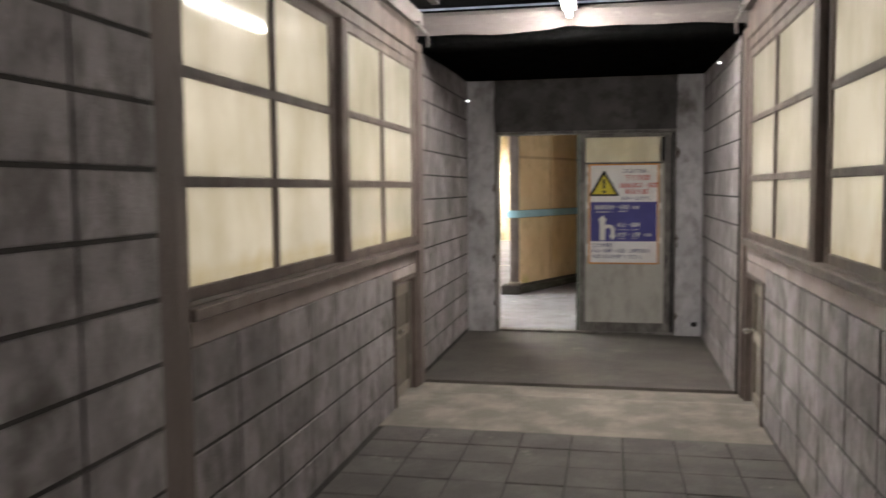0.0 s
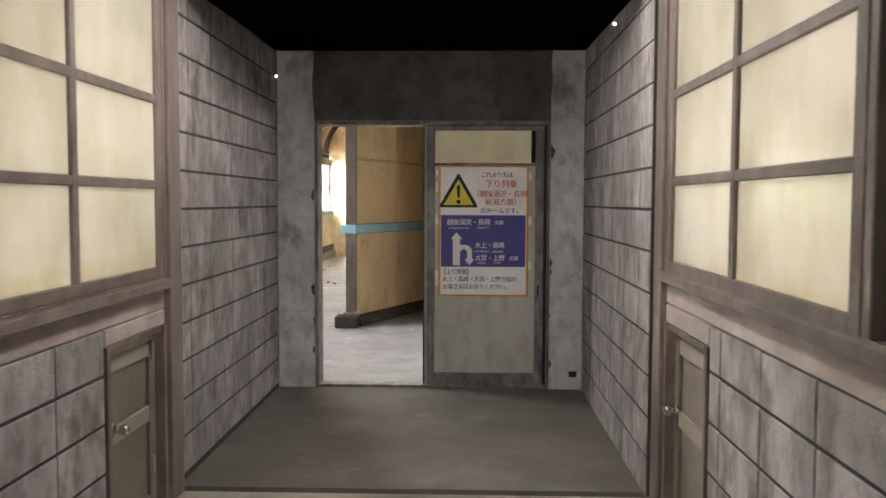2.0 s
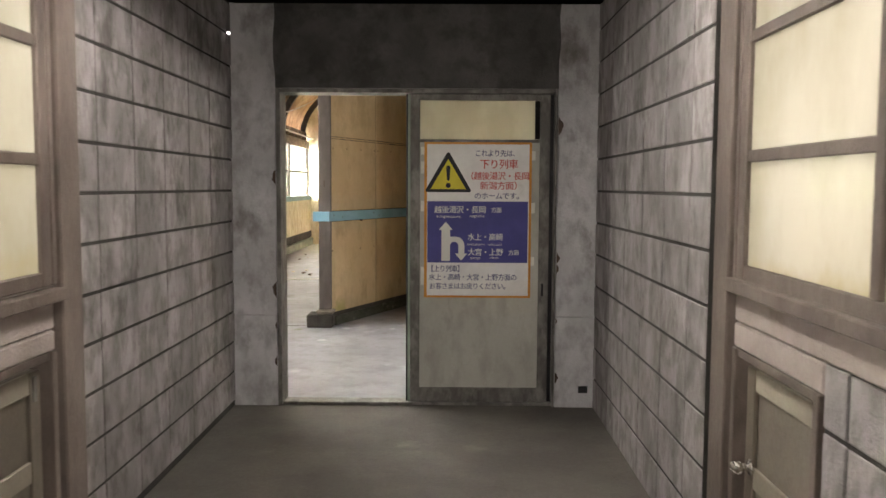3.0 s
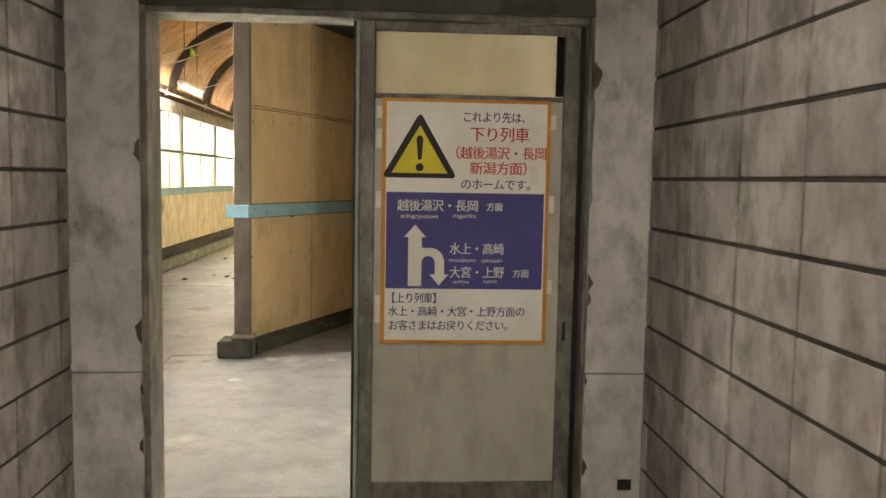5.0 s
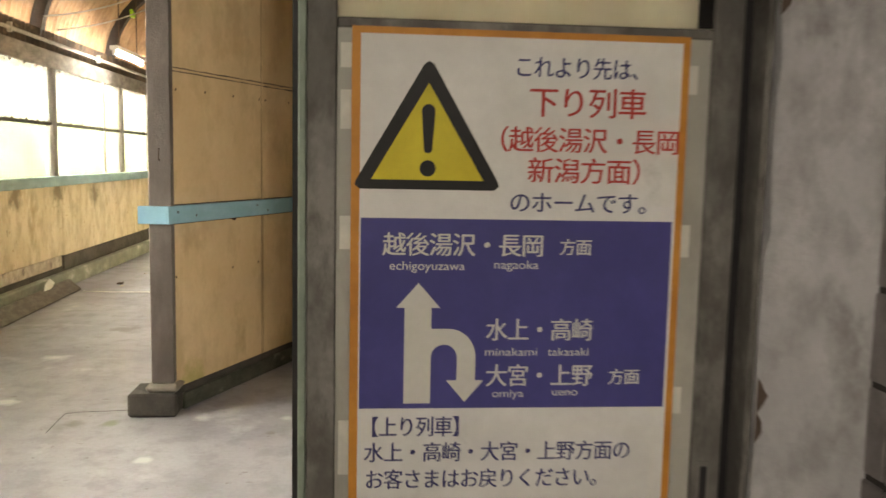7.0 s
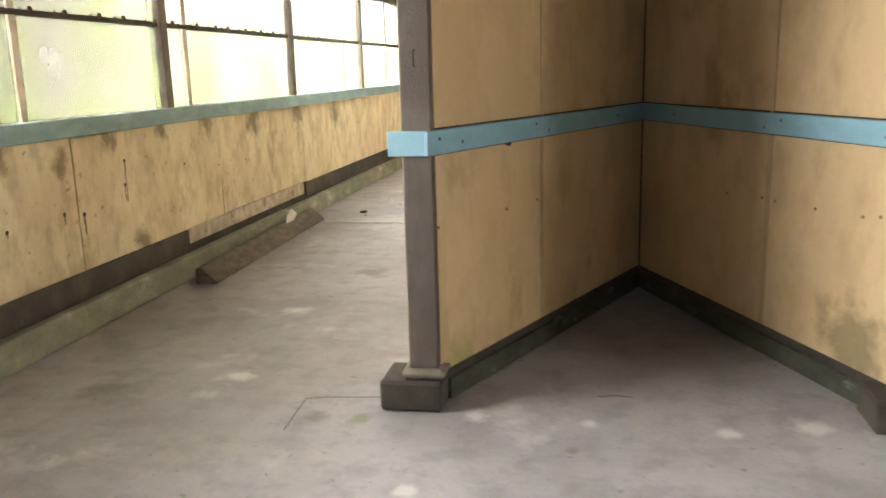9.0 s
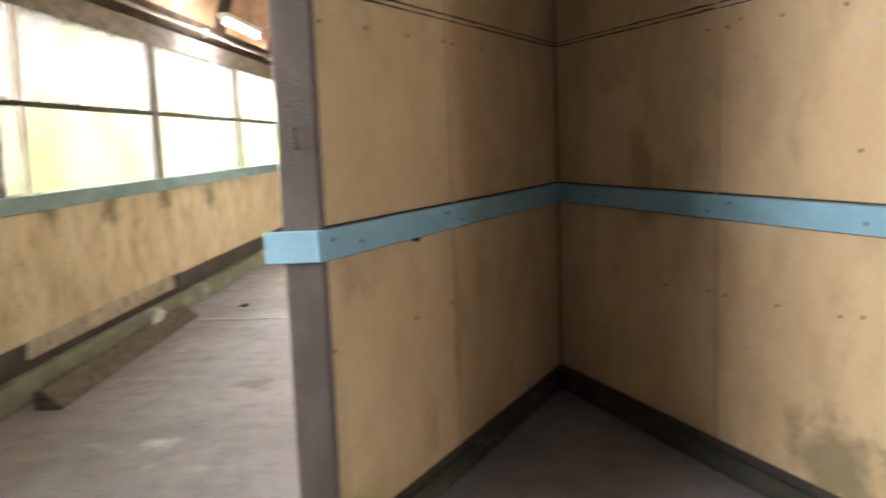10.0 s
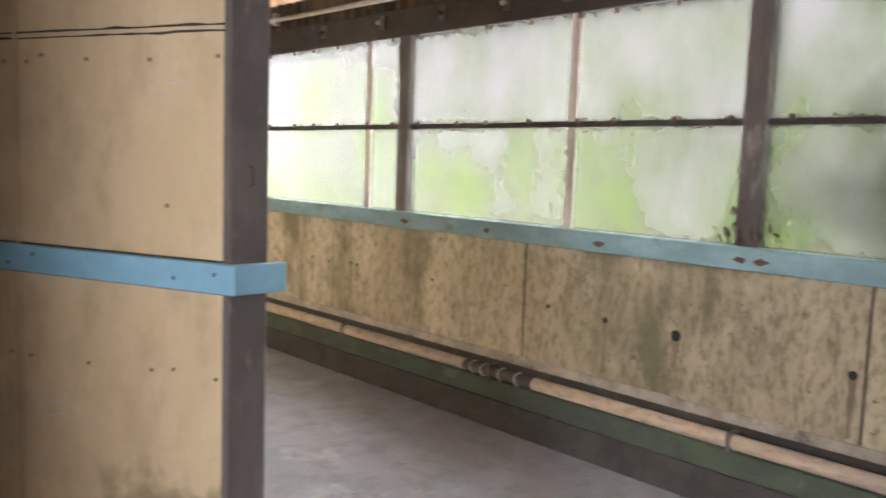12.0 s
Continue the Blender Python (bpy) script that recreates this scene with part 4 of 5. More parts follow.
def poster():
    x0, x1, z0, z1, y = -0.105, 0.603, 0.727, 1.757, 8.808
    p = thing("poster", (0.25, y, z0), "station notice poster with warning triangle and route arrows", "poster")

    def flat(nm, outline, mat, k, lab=""):
        """A printed shape in the poster's own metres: x from the left edge, z from the bottom."""
        bm = prism(bmesh.new(), [(x0 + a, z0 + b) for a, b in outline], "y", y - 0.0007 * k, y - 0.0007 * k + 0.0006)
        return part(nm, bm, mat, p, lab)

    def rect(a, b, c, e):
        return [(a, b), (c, b), (c, e), (a, e)]
    W, H = x1 - x0, z1 - z0
    flat("border", rect(0, 0, W, H), M_ORANGE, 1, "orange tape border")
    flat("sheet", rect(0.018, 0.014, W - 0.016, H - 0.014), M_PAPER, 2, "creased white paper")

    def tri(cx, base, half, high, cut):
        return [(cx - half, base), (cx - half + cut * 0.5, base - cut * 0.4), (cx + half - cut * 0.5, base - cut * 0.4), (cx + half, base), (cx + half - cut * 0.1, base + cut * 0.5),
                (cx + cut * 0.5, base + high - cut * 0.3), (cx, base + high), (cx - cut * 0.5, base + high - cut * 0.3), (cx - half + cut * 0.1, base + cut * 0.5)]
    flat("triangle_outline", tri(0.158, 0.709, 0.15, 0.255, 0.02), M_BLACK, 3)
    flat("triangle_fill", [(0.041, 0.721), (0.275, 0.721), (0.158, 0.920)], M_SIGNYELLOW, 4)
    mark = [(0.158 + 0.014 * math.cos(a), 0.863 + 0.014 * math.sin(a)) for a in (math.pi * k / 8 for k in range(9))]
    mark += [(0.158 + 0.009 * math.cos(a), 0.785 + 0.009 * math.sin(a)) for a in (math.pi + math.pi * k / 8 for k in range(9))]
    flat("exclamation_mark", mark, M_BLACK, 5)
    flat("dot", [(0.158 + 0.017 * math.cos(a), 0.745 + 0.017 * math.sin(a)) for a in (2 * math.pi * k / 16 for k in range(16))], M_BLACK, 5)
    flat("blue_field", rect(0.021, 0.234, W - 0.022, 0.641), M_INDIGO, 3)
    stem = [(0.115, 0.245), (0.172, 0.245), (0.172, 0.345)]
    stem += [(0.2 - 0.028 * math.cos(a), 0.345 + 0.028 * math.sin(a)) for a in (math.pi * k / 10 for k in range(11))]
    stem += [(0.228, 0.295), (0.206, 0.295), (0.246, 0.248), (0.286, 0.295), (0.268, 0.295), (0.268, 0.345)]
    stem += [(0.21 + 0.058 * math.cos(a), 0.345 + 0.062 * math.sin(a)) for a in (math.pi / 2 * k / 8 for k in range(1, 9))]
    stem += [(0.172, 0.407), (0.172, 0.452), (0.19, 0.452), (0.1435, 0.505), (0.097, 0.452), (0.115, 0.452)]
    flat("arrow", stem, M_PRINTWHITE, 4, "white route arrow")
    y2 = y - 0.0036
    rows = [("これより先は、", 0.332, 0.940, 0.29, 0.046, M_NAVY), ("下り列車", 0.364, 0.862, 0.252, 0.064, M_RED), ("（越後湯沢・長岡", 0.272, 0.788, 0.42, 0.054, M_RED),
            ("新潟方面）", 0.366, 0.724, 0.28, 0.055, M_RED), ("のホームです。", 0.329, 0.660, 0.325, 0.046, M_NAVY),
            ("越後湯沢・長岡", 0.065, 0.567, 0.342, 0.05, M_PRINTWHITE), ("方面", 0.441, 0.570, 0.070, 0.036, M_PRINTWHITE),
            ("echigoyuzawa", 0.082, 0.533, 0.158, 0.026, M_PRINTWHITE), ("nagaoka", 0.303, 0.537, 0.095, 0.026, M_PRINTWHITE),
            ("水上・高崎", 0.287, 0.386, 0.233, 0.05, M_PRINTWHITE), ("minakami", 0.288, 0.349, 0.113, 0.025, M_PRINTWHITE), ("takasaki", 0.424, 0.349, 0.09, 0.025, M_PRINTWHITE),
            ("大宮・上野", 0.289, 0.286, 0.234, 0.05, M_PRINTWHITE), ("omiya", 0.306, 0.258, 0.068, 0.025, M_PRINTWHITE), ("ueno", 0.437, 0.261, 0.056, 0.025, M_PRINTWHITE), ("方面", 0.558, 0.288, 0.071, 0.036, M_PRINTWHITE),
            ("【上り列車】", 0.022, 0.176, 0.238, 0.046, M_NAVY), ("水上・高崎・大宮・上野方面の", 0.031, 0.120, 0.585, 0.045, M_NAVY), ("お客さまはお戻りください。", 0.033, 0.060, 0.535, 0.045, M_NAVY)]
    for text, a, b, w, s, m in rows:
        if text[0] in "emnotu":
            letters(p, "lettering", text, x0 + a, z0 + b, s, m, y2, w)
        else:
            for k, sign in enumerate(text):
                letters(p, "character", sign, x0 + a + w * k / len(text), z0 + b, s * 1.04, m, y2, stretch=w / len(text) / s)
    return p


poster()
for k, (z, h) in enumerate(((1.725, 0.05), (1.63, 0.08), (1.37, 0.07), (0.93, 0.12))):
    solid("tape_strip", B(-0.128, -0.1055, 8.8225, 8.8238, z - h, z), M_TAPE, "white adhesive tape along the poster's edge", "tape", group="tape strips")
for k, (z, h) in enumerate(((1.70, 0.06), (1.36, 0.07), (1.0, 0.06))):
    solid("tape_strip", B(0.6035, 0.628, 8.8225, 8.8238, z - h, z), M_TAPE, "white adhesive tape along the poster's edge", "tape", group="tape strips")


# ---- hatch doors under the windows ----
def hatch_door(side, face, y0, y1, z1, knob_y, hinge_y):
    """A low panelled service door; side +1 where the corridor lies at greater x."""
    d = thing("hatch_door", (face, (y0 + y1) / 2, 0), "low brown panelled hatch door with a chrome knob", "door", "hatch doors")

    def p(nm, d0, d1, a, b, c, e, mat, lab="", parent=None, bevel=0.003):
        return part(nm, B(*sorted((face - side * d0, face - side * d1)), a, b, c, e, bevel=bevel), mat, parent or d, lab)
    p("door_frame", 0.0, 0.14, y0, y0 + 0.035, 0, z1, M_WOOD)
    p("door_frame", 0.0, 0.14, y1 - 0.035, y1, 0, z1, M_WOOD)
    p("door_frame", 0.01, 0.14, y0 + 0.035, y1 - 0.035, z1 - 0.03, z1, M_WOOD)
    a, b = y0 + 0.037, y1 - 0.037
    t = z1 - 0.06
    p("door_leaf", 0.062, 0.085, a, b, 0.01, t, M_HATCH)
    p("stile", 0.045, 0.061, a, a + 0.07, 0.01, t, M_HATCH2)
    p("stile", 0.045, 0.061, b - 0.07, b, 0.01, t, M_HATCH)
    for z in (0.01, 0.44, t - 0.075):
        p("rail", 0.047, 0.061, a + 0.07, b - 0.07, z, z + 0.075, M_HATCH2, "beige painted rail")
    for z in (0.18, 0.72):
        p("hinge", 0.036, 0.045, hinge_y - 0.012, hinge_y + 0.012, z, z + 0.09, M_STEEL)
    bm = bmesh.new()
    x = face - side * 0.045
    tube(bm, [(x, knob_y, 0.512), (x + side * 0.006, knob_y, 0.512), (x + side * 0.007, knob_y, 0.512), (x + side * 0.03, knob_y, 0.512), (x + side * 0.038, knob_y, 0.512), (x + side * 0.06, knob_y, 0.512), (x + side * 0.068, knob_y, 0.512)],
         0.02, 14, [0.026, 0.026, 0.012, 0.012, 0.022, 0.024, 0.012])
    part("knob", bm, M_CHROME, d, "chrome door knob", smooth=True)
    return d


hatch_door(1, XL, 5.565, 6.215, 0.883, 5.70, 6.13)
hatch_door(-1, XR, 5.535, 6.215, 0.913, 6.12, 5.6)


# ---- lamps ----
def tube_lamp(a, b, mat, label, top, w=0.05):
    c = (Vector(a) + Vector(b)) / 2
    lamp = thing("tube_lamp", c, label, "lamp", "tube lamps")
    d = (Vector(b) - Vector(a)).normalized()
    part("tube", tube(bmesh.new(), [Vector(a) + d * 0.03, Vector(b) - d * 0.03], 0.016, 12), mat, lamp, "glowing white tube", smooth=True)
    x = c.x
    part("housing", B(x - w, x + w, a[1], b[1], c.z + 0.035, c.z + 0.085, bevel=0.006), M_WHITE, lamp)
    for y in (a[1] + 0.2, b[1] - 0.25):
        part("hanger", tube(bmesh.new(), [(x, y, c.z + 0.08), (x, y, top)], 0.007, 6), M_NAIL, lamp)
    for y in (a[1], b[1] - 0.03):
        part("socket", B(x - 0.018, x + 0.018, y, y + 0.03, c.z - 0.022, c.z + 0.036, bevel=0.003), M_WHITE, lamp)
    return lamp


tube_lamp((-0.18, 5.12, 2.775), (-0.18, 6.33, 2.775), M_TUBE, "greenish white tube lamp under the corridor ceiling", 2.975)
tube_lamp((-3.0, 17.1, 2.64), (-3.0, 18.3, 2.64), M_TUBE_FAR, "bright white tube lamp along the vaulted passage", 3.75)

# ---- black net over the beam ----
net = bmesh.new()
grid = []
for i in range(41):
    x = -1.34 + 2.385 * i / 40
    sag = 0.014 * math.sin(3.1 * x + 0.6) + 0.006 * math.sin(11 * x)
    mid = 0.03 * math.exp(-((x + 0.18) / 0.12) ** 2)
    grid.append([net.verts.new((x, y, z)) for y, z in ((6.378, 2.685 + sag * 0.8 + mid), (6.372, 2.64 + sag * 0.5), (6.40, 2.60 + sag * 0.4), (6.47, 2.575 + sag * 0.3), (6.62, 2.585 + sag * 0.3), (7.2, 2.60 + sag * 0.4), (8.0, 2.62 + sag * 0.2), (YE - 0.01, 2.635))])
for a, b in zip(grid, grid[1:]):
    for k in range(len(a) - 1):
        net.faces.new((a[k], b[k], b[k + 1], a[k + 1]))
bmesh.ops.solidify(net, geom=net.faces[:], thickness=0.004)
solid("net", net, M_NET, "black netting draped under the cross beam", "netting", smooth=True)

# ---- conduits in the corridor ----
for side, x in ((1, XL + 0.075), (-1, XR - 0.075)):
    t = thing("conduit", (x, 4, 2.70), "pale conduit pipe along the top of the wall", "pipe", "conduits")
    part("pipe", tube(bmesh.new(), [(x, -2.4, 2.705), (x, 3.0, 2.70), (x, 6.2, 2.69), (x, 6.33, 2.68), (x - side * 0.01, 6.37, 2.6)], 0.011, 8), M_BEAM, t, smooth=True)
    for y in (1.2, 2.9, 4.6, 6.0):
        part("clip", B(x - 0.02, x + 0.02, y, y + 0.025, 2.68, 2.722), M_STEEL, t)


# ---- hall details ----
# dark recess, bare strip and stop below the panels of the west wall
solid("bare_strip", B(HL - 0.010, HL + 0.004, 14.0, 16.45, 0.235, 0.352, bevel=0.004), M_BARE, "strip of bare crumbling mortar under the panels", "mortar", "structure")
solid("baseboard_1", B(HL - 0.011, HL + 0.012, 8.96, 13.98, 0.2, 0.343, bevel=0.003), M_DARKBASE, "dark recessed baseboard", "baseboard", "structure")
solid("baseboard_2", B(HL - 0.011, HL + 0.012, 16.5, Y_END, 0.2, 0.343, bevel=0.003), M_DARKBASE, "dark recessed baseboard", "baseboard", "structure")
solid("baseboard_3", B(HR - 0.05, HR + 0.1, 8.96, Y_END, 0.0, 0.168), M_DARKBASE, "dark brown base of the wall", "baseboard", "structure")
solid("baseboard_4", B(HR - 0.004, HR + 0.02, 8.96, Y_END, 0.302, 0.398), M_DARKBASE, "dark strip behind the pipe", "baseboard", "structure")

plank = thing("timber_plank", (-3.2, 15.0, 0), "loose grey timber lying against the kerb", "timber")
bm = prism(bmesh.new(), [(-0.06, 0.0), (0.09, 0.0), (0.10, 0.012), (-0.02, 0.115), (-0.06, 0.11)], "y", -1.26, 1.26)
bmesh.ops.transform(bm, matrix=Matrix.Translation((-3.235, 15.02, 0.0)) @ Matrix.Rotation(radians(1.2), 4, "Z"), verts=bm.verts)
part("board", bm, M_PLANK, plank)
solid("paper_scrap", prism(bmesh.new(), [(15.50, 0.10), (15.66, 0.09), (15.78, 0.15), (15.66, 0.215), (15.54, 0.17)], "x", -3.262, -3.255), M_WHITE, "white scrap of paper on the loose timber", "paper")
solid("floor_cable", tube(bmesh.new(), [(-3.1, 16.15, 0.006), (-2.7, 16.1, 0.006), (-2.3, 16.12, 0.006), (-1.9, 16.2, 0.006), (-1.35, 16.25, 0.006)], 0.006, 6), M_WHITE, "thin pale cable lying across the floor", "cable")
for pts in (((-1.76, 11.52), (-1.77, 11.67), (-1.78, 11.85), (-1.70, 11.88), (-1.60, 11.89), (-1.43, 11.91)), ((-0.48, 12.03), (-0.40, 12.05), (-0.33, 12.04))):
    solid("floor_crack", tube(bmesh.new(), [(x, y, 0.0005) for x, y in pts], 0.0022, 5), M_DARKBASE, "thin dark crack in the concrete floor", "crack", "structure")
rnd = random.Random(21)
for k in range(14):
    x, y = rnd.uniform(-3.2, -1.6), rnd.uniform(16.5, 21)
    s = rnd.uniform(0.02, 0.06)
    solid("debris", B(x, x + s, y, y + s * 1.6, 0.0, s * 0.3, bevel=0.003), M_BARE if k % 2 else M_NAIL, "small crumb of fallen mortar on the floor", "debris", group="crumbs on the floor")

# pipe along the east wall
pipe = thing("wall_pipe", (HR - 0.06, 14, 0.34), "cream wrapped pipe with a bare rusty stretch", "pipe")
px, pz = HR - 0.052, 0.338
part("pipe_run", tube(bmesh.new(), [(px, 8.97, pz), (px, 11.0, pz), (px, 12.35, pz)], 0.036, 14), M_PIPE, pipe, smooth=True)
part("bare_run", tube(bmesh.new(), [(px, 12.35, pz), (px, 12.9, pz)], 0.034, 14), M_PIPE_DARK, pipe, "bare rusty length of pipe", smooth=True)
part("pipe_run", tube(bmesh.new(), [(px, 12.9, pz), (px, 18, pz), (px, Y_END - 0.02, pz)], 0.036, 14), M_PIPE, pipe, smooth=True)
for y in (9.7, 11.16, 12.68, 14.15, 15.65, 17.2, 18.7):
    part("bracket", B(px - 0.04, HR - 0.004, y - 0.012, y + 0.012, 0.296, 0.382, bevel=0.003), M_STEEL, pipe)
for k, y in enumerate((12.47, 12.6, 12.74, 12.83)):
    part("wire_tie", tube(bmesh.new(), [(px + 0.038 * math.cos(a), y + 0.004 * math.sin(3 * a), pz + 0.038 * math.sin(a)) for a in (2 * math.pi * q / 12 for q in range(13))], 0.004, 5), M_WHITE, pipe)

# bolts and clips along the window bars
for side, face, posts in ((1, HL, LEFT_POSTS), (-1, HR, RIGHT_POSTS)):
    win = bpy.data.objects["window_3" if side > 0 else "window_4"]
    clip_me = mesh_of("clip", box(bmesh.new(), -0.009, 0.009, -0.012, 0.012, -0.014, 0.02, bevel=0.003), M_NAIL)
    y = 11.0
    while y < 22:
        jog = random.uniform(-0.05, 0.05)
        piece("clip", clip_me, win, (face - side * 0.02, y + jog, Z_MID + 0.014))
        piece("clip", clip_me, win, (face - side * 0.028, y + jog + 0.02, 2.358))
        y += 0.31

# roof clutter above the windows
for side, face in ((1, HL), (-1, HR)):
    t = thing("roof_pipe", (face + side * 0.1, 15, 2.62), "pale pipe hung along the eaves", "pipe", "eaves pipes")
    part("pipe", tube(bmesh.new(), [(face + side * 0.08, 9.0, 2.60), (face + side * 0.08, 15.0, 2.61), (face + side * 0.08, 23.9, 2.62)], 0.018, 8), M_CABLE, t, smooth=True)
    for y in (10.2, 12.68, 15.1, 17.6, 20.1):
        part("hanger", B(face + side * 0.06, face + side * 0.1, y, y + 0.03, 2.57, 2.66), M_CABLE, t)

# scars of the weathered side walls: holes with dark runs, nails and rust
def wall_scar(name, face, side, y, z, r, run, label):
    t = thing(name, (face, y, z), label, "hole", "holes in the side walls")
    x = face + side * 0.0015
    rim = tube(bmesh.new(), [(x - side * 0.004, y, z), (x, y, z)], r, 12)
    part("hole", rim, M_BLACK, t)
    if run:
        rr = random.Random(int(y * 100))
        w = r * 0.9
        zs = [z - run * k / 9 for k in range(10)]
        left = [(y - w * (1 - 0.06 * k) + rr.uniform(-0.004, 0.004), q) for k, q in enumerate(zs)]
        right = [(y + w * (1 - 0.06 * k) + rr.uniform(-0.004, 0.004), q) for k, q in enumerate(zs)]
        part("stain_run", prism(bmesh.new(), left + right[::-1], "x", x - side * 0.003, x - side * 0.0008), M_STAIN, t)


for y, z, rad, run in ((12.32, 0.78, 0.012, 0.0), (11.93, 0.765, 0.017, 0.28), (11.51, 0.757, 0.028, 0.16), (10.68, 0.74, 0.02, 0.27), (14.1, 0.81, 0.013, 0.12), (14.45, 0.80, 0.013, 0.22), (14.17, 0.815, 0.012, 0.26),
                       (13.29, 0.805, 0.01, 0.0), (14.67, 0.81, 0.012, 0.2), (10.2, 0.75, 0.018, 0.2)):
    wall_scar("wall_hole", HR, -1, y, z, rad, run, "small dark hole with a rust run in the mouldy wall")
for y, z, rad, run in ((12.61, 0.70, 0.012, 0.06), (12.79, 0.67, 0.014, 0.12), (12.14, 0.69, 0.012, 0.03), (13.26, 0.93, 0.012, 0.26), (13.24, 0.78, 0.010, 0.1), (14.03, 0.82, 0.008, 0.0), (15.1, 0.74, 0.008, 0.05), (14.58, 0.75, 0.008, 0.0)):
    wall_scar("wall_hole", HL, 1, y, z, rad, run, "small dark nail hole with a stain in the ochre wall")
for k, (y, w) in enumerate(((11.98, 0.035), (13.56, 0.04), (11.2, 0.03), (11.1, 0.035), (12.8, 0.025), (10.3, 0.03))):
    rr = random.Random(k)
    out = [(y + w * (1 + rr.uniform(-0.3, 0.3)) * math.cos(a), 1.165 + 0.014 * (1 + rr.uniform(-0.4, 0.4)) * math.sin(a)) for a in (2 * math.pi * q / 11 for q in range(11))]
    solid("rust_spot", prism(bmesh.new(), out, "x", HR - 0.0268, HR - 0.0256), M_RUST, "brown rust blister on the blue rail", "rust", group="rust blisters")
# the dado strip above the pipe
solid("trim_75", B(HR - 0.006, HR + 0.01, 8.96, Y_END, 0.401, 0.455, bevel=0.003), M_BARE, "thin grey strip along the foot of the panels", "trim", "structure")
# clump of dead leaves at the foot of a window post, and the chip below the partition's rail
rnd = random.Random(31)
clump = bmesh.new()
for k in range(60):
    y, z = rnd.gauss(11.19, 0.07), Z_RAIL + abs(rnd.gauss(0.0, 0.07))
    s = rnd.uniform(0.015, 0.035)
    q = Matrix.Translation((HR + rnd.uniform(-0.012, 0.03), y, z)) @ Euler((rnd.uniform(0, 3), rnd.uniform(0, 3), rnd.uniform(0, 3))).to_matrix().to_4x4()
    vs = [clump.verts.new(q @ Vector(p)) for p in ((-s, 0, 0), (0, -s * 0.5, 0.004), (s, 0, 0), (0, s * 0.5, -0.004))]
    clump.faces.new(vs)
solid("dead_leaves", clump, M_BARK, "dark clump of dead leaves at the post's foot", "leaves", "stuff")
solid("rail_chip", prism(bmesh.new(), [(-0.925, 1.1), (-0.89, 1.1), (-0.9, 1.082), (-0.918, 1.088)], "y", 12.375, 12.40), M_NAIL, "dark chip under the partition's blue rail", "chip")
# cables and tape in the vault
for k, (y, dx) in enumerate(((16.2, 0.0), (18.6, 0.1), (15.3, 0.2))):
    pts = [(-3.3 + 1.15 * t + dx, y + 1.6 * t, 2.75 + 0.9 * t - 0.5 * t * (1 - t)) for t in (q / 10 for q in range(11))]
    solid("hanging_cable", tube(bmesh.new(), pts, 0.008, 6), M_CABLE, "thin grey cable strung across the vault", "cable", group="vault cables", smooth=True)
a = radians(40)
solid("lime_tape", B(-2.36 - 1.165 * math.cos(a) - 0.03, -2.36 - 1.165 * math.cos(a) + 0.012, 18.8, 18.92, 2.62 + 1.165 * math.sin(a) - 0.05, 2.62 + 1.165 * math.sin(a) + 0.05, bevel=0.004), M_GREENTAPE, "lime green tape wrapped on a roof rib", "tape")

# dark hole at the foot of the pilaster, chips along the door edges
solid("wall_socket_hole", B(0.925, 0.985, YE - 0.007, YE - 0.001, 0.1, 0.145), M_BLACK, "dark square hole at the pilaster's foot", "hole")
for k, (x, z, r0) in enumerate(((-1.077, 1.52, 0.05), (-1.077, 0.78, 0.055), (-1.077, 0.54, 0.025), (-1.077, 0.30, 0.035), (0.768, 1.0, 0.04), (0.768, 0.93, 0.035), (0.768, 1.86, 0.06), (0.768, 0.58, 0.02), (0.768, 0.2, 0.04))):
    rr = random.Random(k + 40)
    sgn = -1 if x < 0 else 1
    out = [(x, z - r0)] + [(x + sgn * r0 * 0.55 * math.sin(math.pi * q / 6) * rr.uniform(0.7, 1.15), z - r0 + 2 * r0 * q / 6) for q in range(1, 6)] + [(x, z + r0)]
    solid("render_chip", prism(bmesh.new(), out, "y", YE - 0.0062, YE - 0.0045), M_NAIL, "dark chip in the render beside the door", "chip", group="chips beside the door")
# points of daylight under the corridor ceiling
for x, y, z in ((-1.338, 8.6, 2.42), (0.985, 7.3, 2.53)):
    solid("ceiling_chink", tube(bmesh.new(), [(x, y, z), (x + 0.01, y + 0.01, z)], 0.009, 8), M_CHINK, "tiny bright chink of daylight under the ceiling", "chink", group="chinks of daylight")

# branches outside the east windows
def branch(name, pts, r, label):
    solid(name, tube(bmesh.new(), pts, r, 6, [r * (1 - 0.75 * i / (len(pts) - 1)) for i in range(len(pts))]), M_BARK, label, "branch", group="branches outside", smooth=True)


bx = HR + 0.12
branch("branch", [(bx, 10.4, 0.9), (bx, 10.55, 1.4), (bx, 10.62, 1.75), (bx + 0.02, 10.5, 2.0)], 0.026, "bare climbing stem behind the pane")
branch("branch", [(bx, 11.35, 1.25), (bx, 11.0, 1.45), (bx, 10.7, 1.52), (bx, 10.3, 1.55)], 0.02, "bare thin branch behind the pane")
branch("branch", [(bx, 11.1, 1.62), (bx, 10.8, 1.45), (bx, 10.5, 1.38), (bx, 10.2, 1.25)], 0.018, "bare thin branch behind the pane")
branch("branch", [(bx, 11.2, 1.3), (bx, 10.9, 1.36), (bx, 10.6, 1.3), (bx, 10.1, 1.42)], 0.016, "bare thin branch behind the pane")

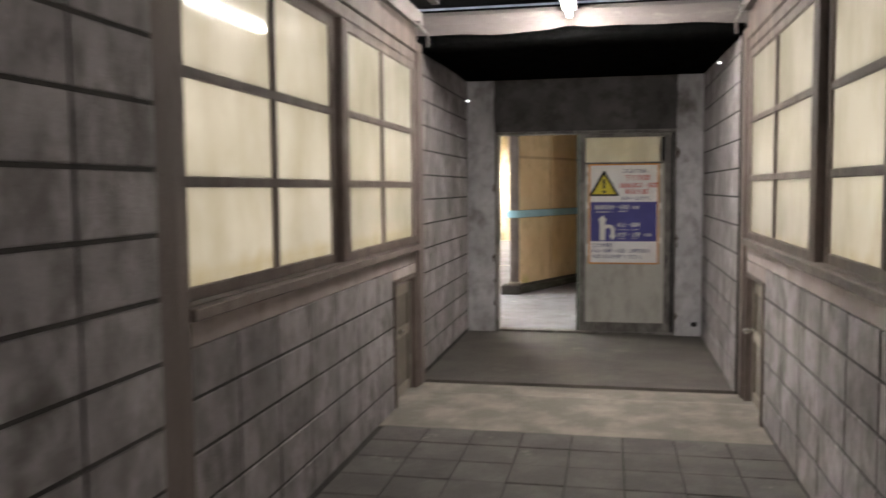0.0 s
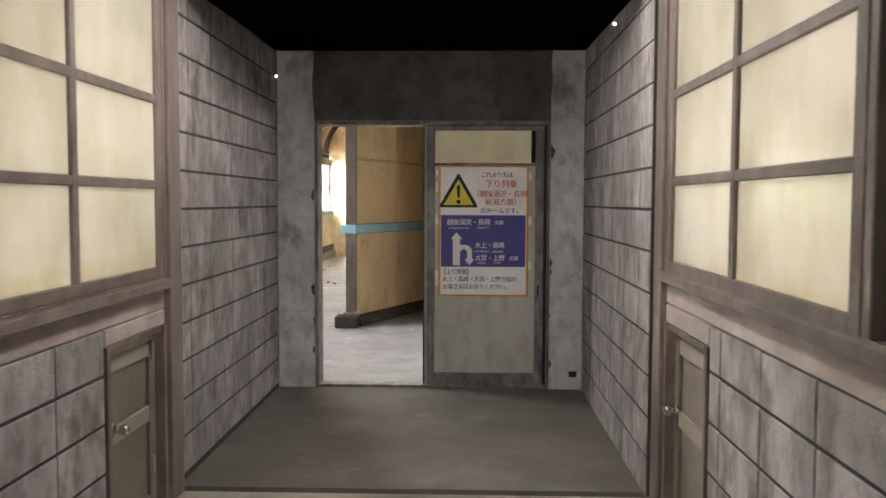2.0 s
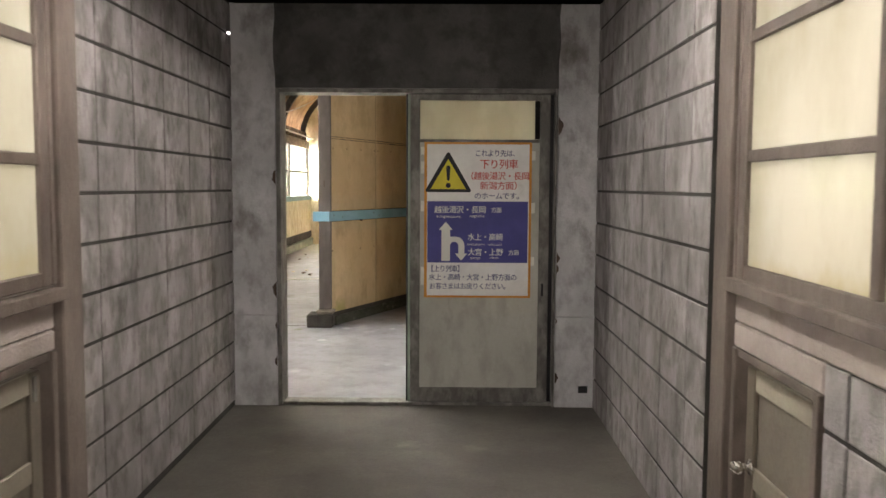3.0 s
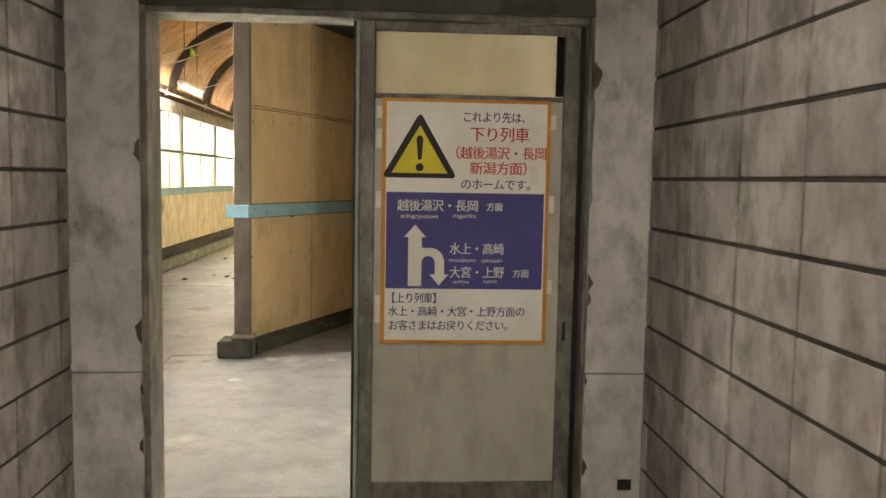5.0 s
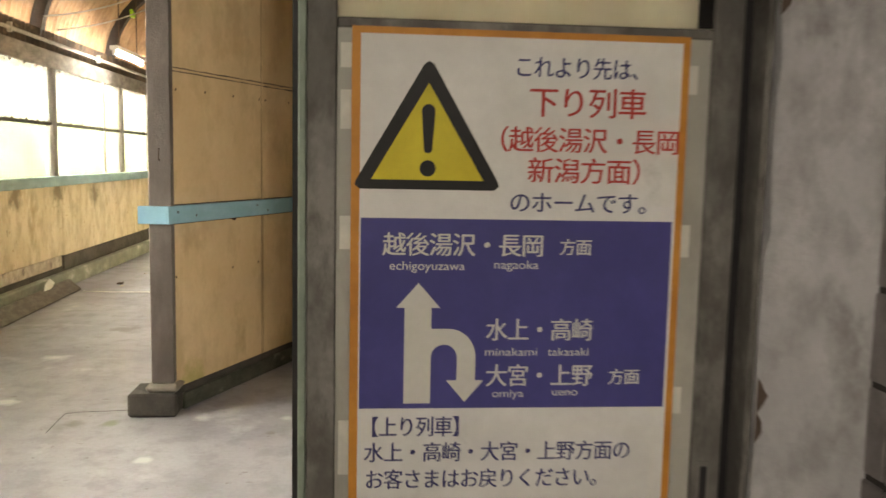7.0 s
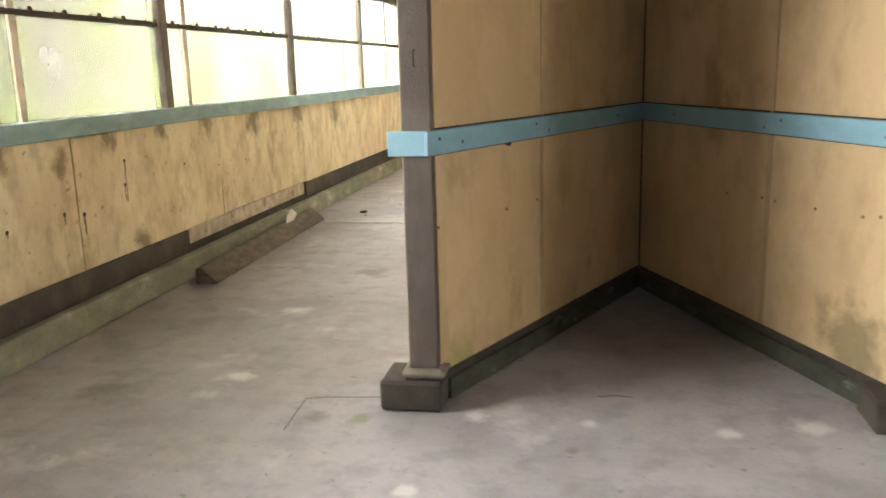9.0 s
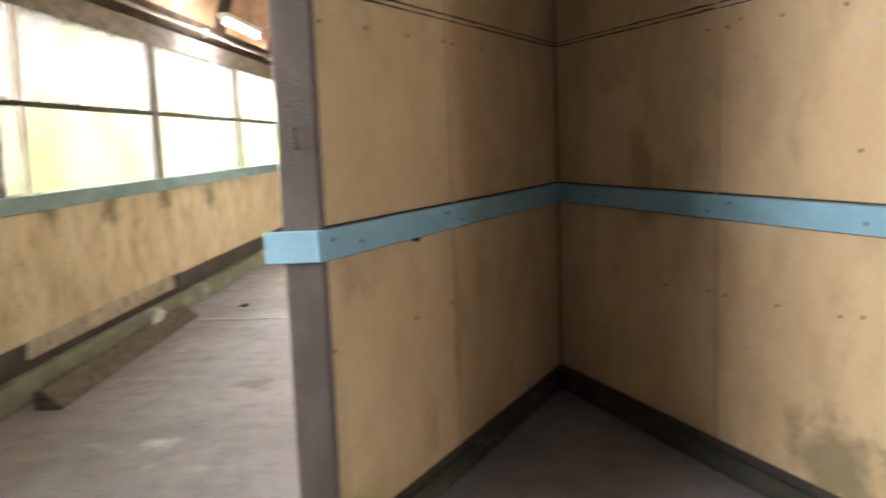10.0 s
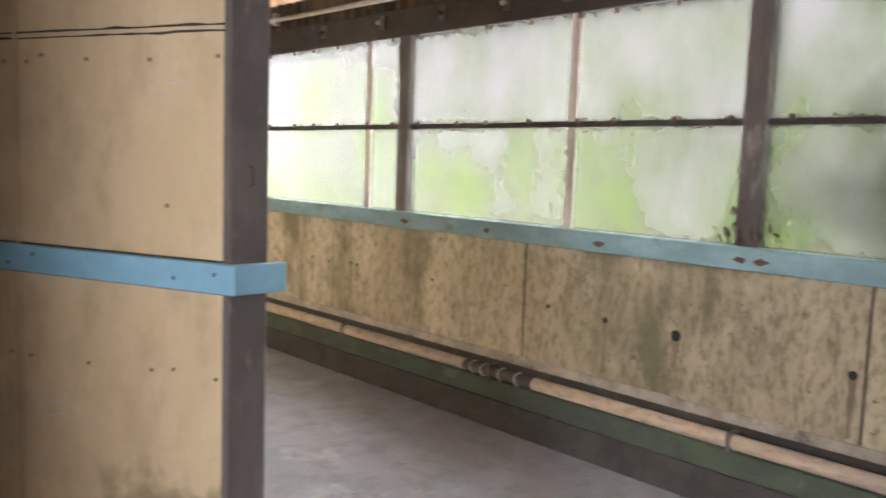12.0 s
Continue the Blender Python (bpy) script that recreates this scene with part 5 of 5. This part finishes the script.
# foliage close outside the panes
def foliage(face, side, spots, seed):
    rr = random.Random(seed)
    bm = bmesh.new()
    for y0, z0, spread, count in spots:
        for k in range(count):
            p = Vector((face - side * rr.uniform(0.12, 0.5), rr.gauss(y0, spread), rr.gauss(z0, spread * 0.7)))
            s = rr.uniform(0.018, 0.042)
            m = Matrix.Translation(p) @ Euler((rr.uniform(-0.6, 0.6), rr.uniform(-0.6, 0.6), rr.uniform(0, 6.3))).to_matrix().to_4x4() @ Euler((0, radians(90), 0)).to_matrix().to_4x4()
            vs = [bm.verts.new(m @ Vector(q)) for q in ((-s, 0, 0), (-s * 0.3, -s * 0.5, 0), (s * 0.5, -s * 0.35, 0), (s * 1.2, 0, 0.006), (s * 0.5, s * 0.35, 0), (-s * 0.3, s * 0.5, 0))]
            bm.faces.new(vs)
    solid("foliage", bm, M_LEAF, "bright green leaves pressing against the windows", "foliage", "stuff")


foliage(HR, -1, ((13.2, 2.1, 0.14, 36), (12.9, 2.15, 0.1, 16), (14.3, 1.5, 0.18, 60), (14.8, 1.4, 0.16, 50), (11.75, 1.55, 0.16, 50), (11.5, 1.7, 0.1, 20), (10.4, 1.5, 0.2, 50), (12.1, 1.85, 0.08, 14)), 11)
foliage(HL, 1, ((12.9, 1.5, 0.2, 60), (13.5, 1.45, 0.16, 50), (12.0, 1.45, 0.2, 50), (14.6, 2.0, 0.2, 40), (15.2, 1.5, 0.2, 40), (11.7, 2.0, 0.2, 30)), 12)
rnd = random.Random(77)
for k, y in enumerate((10.9, 11.6, 12.3, 12.75, 13.3, 13.9, 14.6, 15.4)):
    t = thing("roof_bracket", (HR + 0.02, y, 2.48), "small rusty bracket on the roof plate", "bracket", "roof brackets")
    part("plate", B(HR + 0.012, HR + 0.029, y - 0.03, y + 0.03, 2.44, 2.53, bevel=0.003), M_PIPE_DARK, t)
    part("knob", tube(bmesh.new(), [(HR + 0.012, y, 2.485), (HR - 0.02, y, 2.48), (HR - 0.03, y, 2.478)], 0.014, 8, [0.012, 0.018, 0.008]), M_CABLE if k % 2 else M_NAIL, t, smooth=True)

# ground outside
solid("ground", B(-900, 900, -900, 900, -0.7, -0.5), M_GROUND, "dark leafy ground outside", "ground", "structure")

lay_pieces()
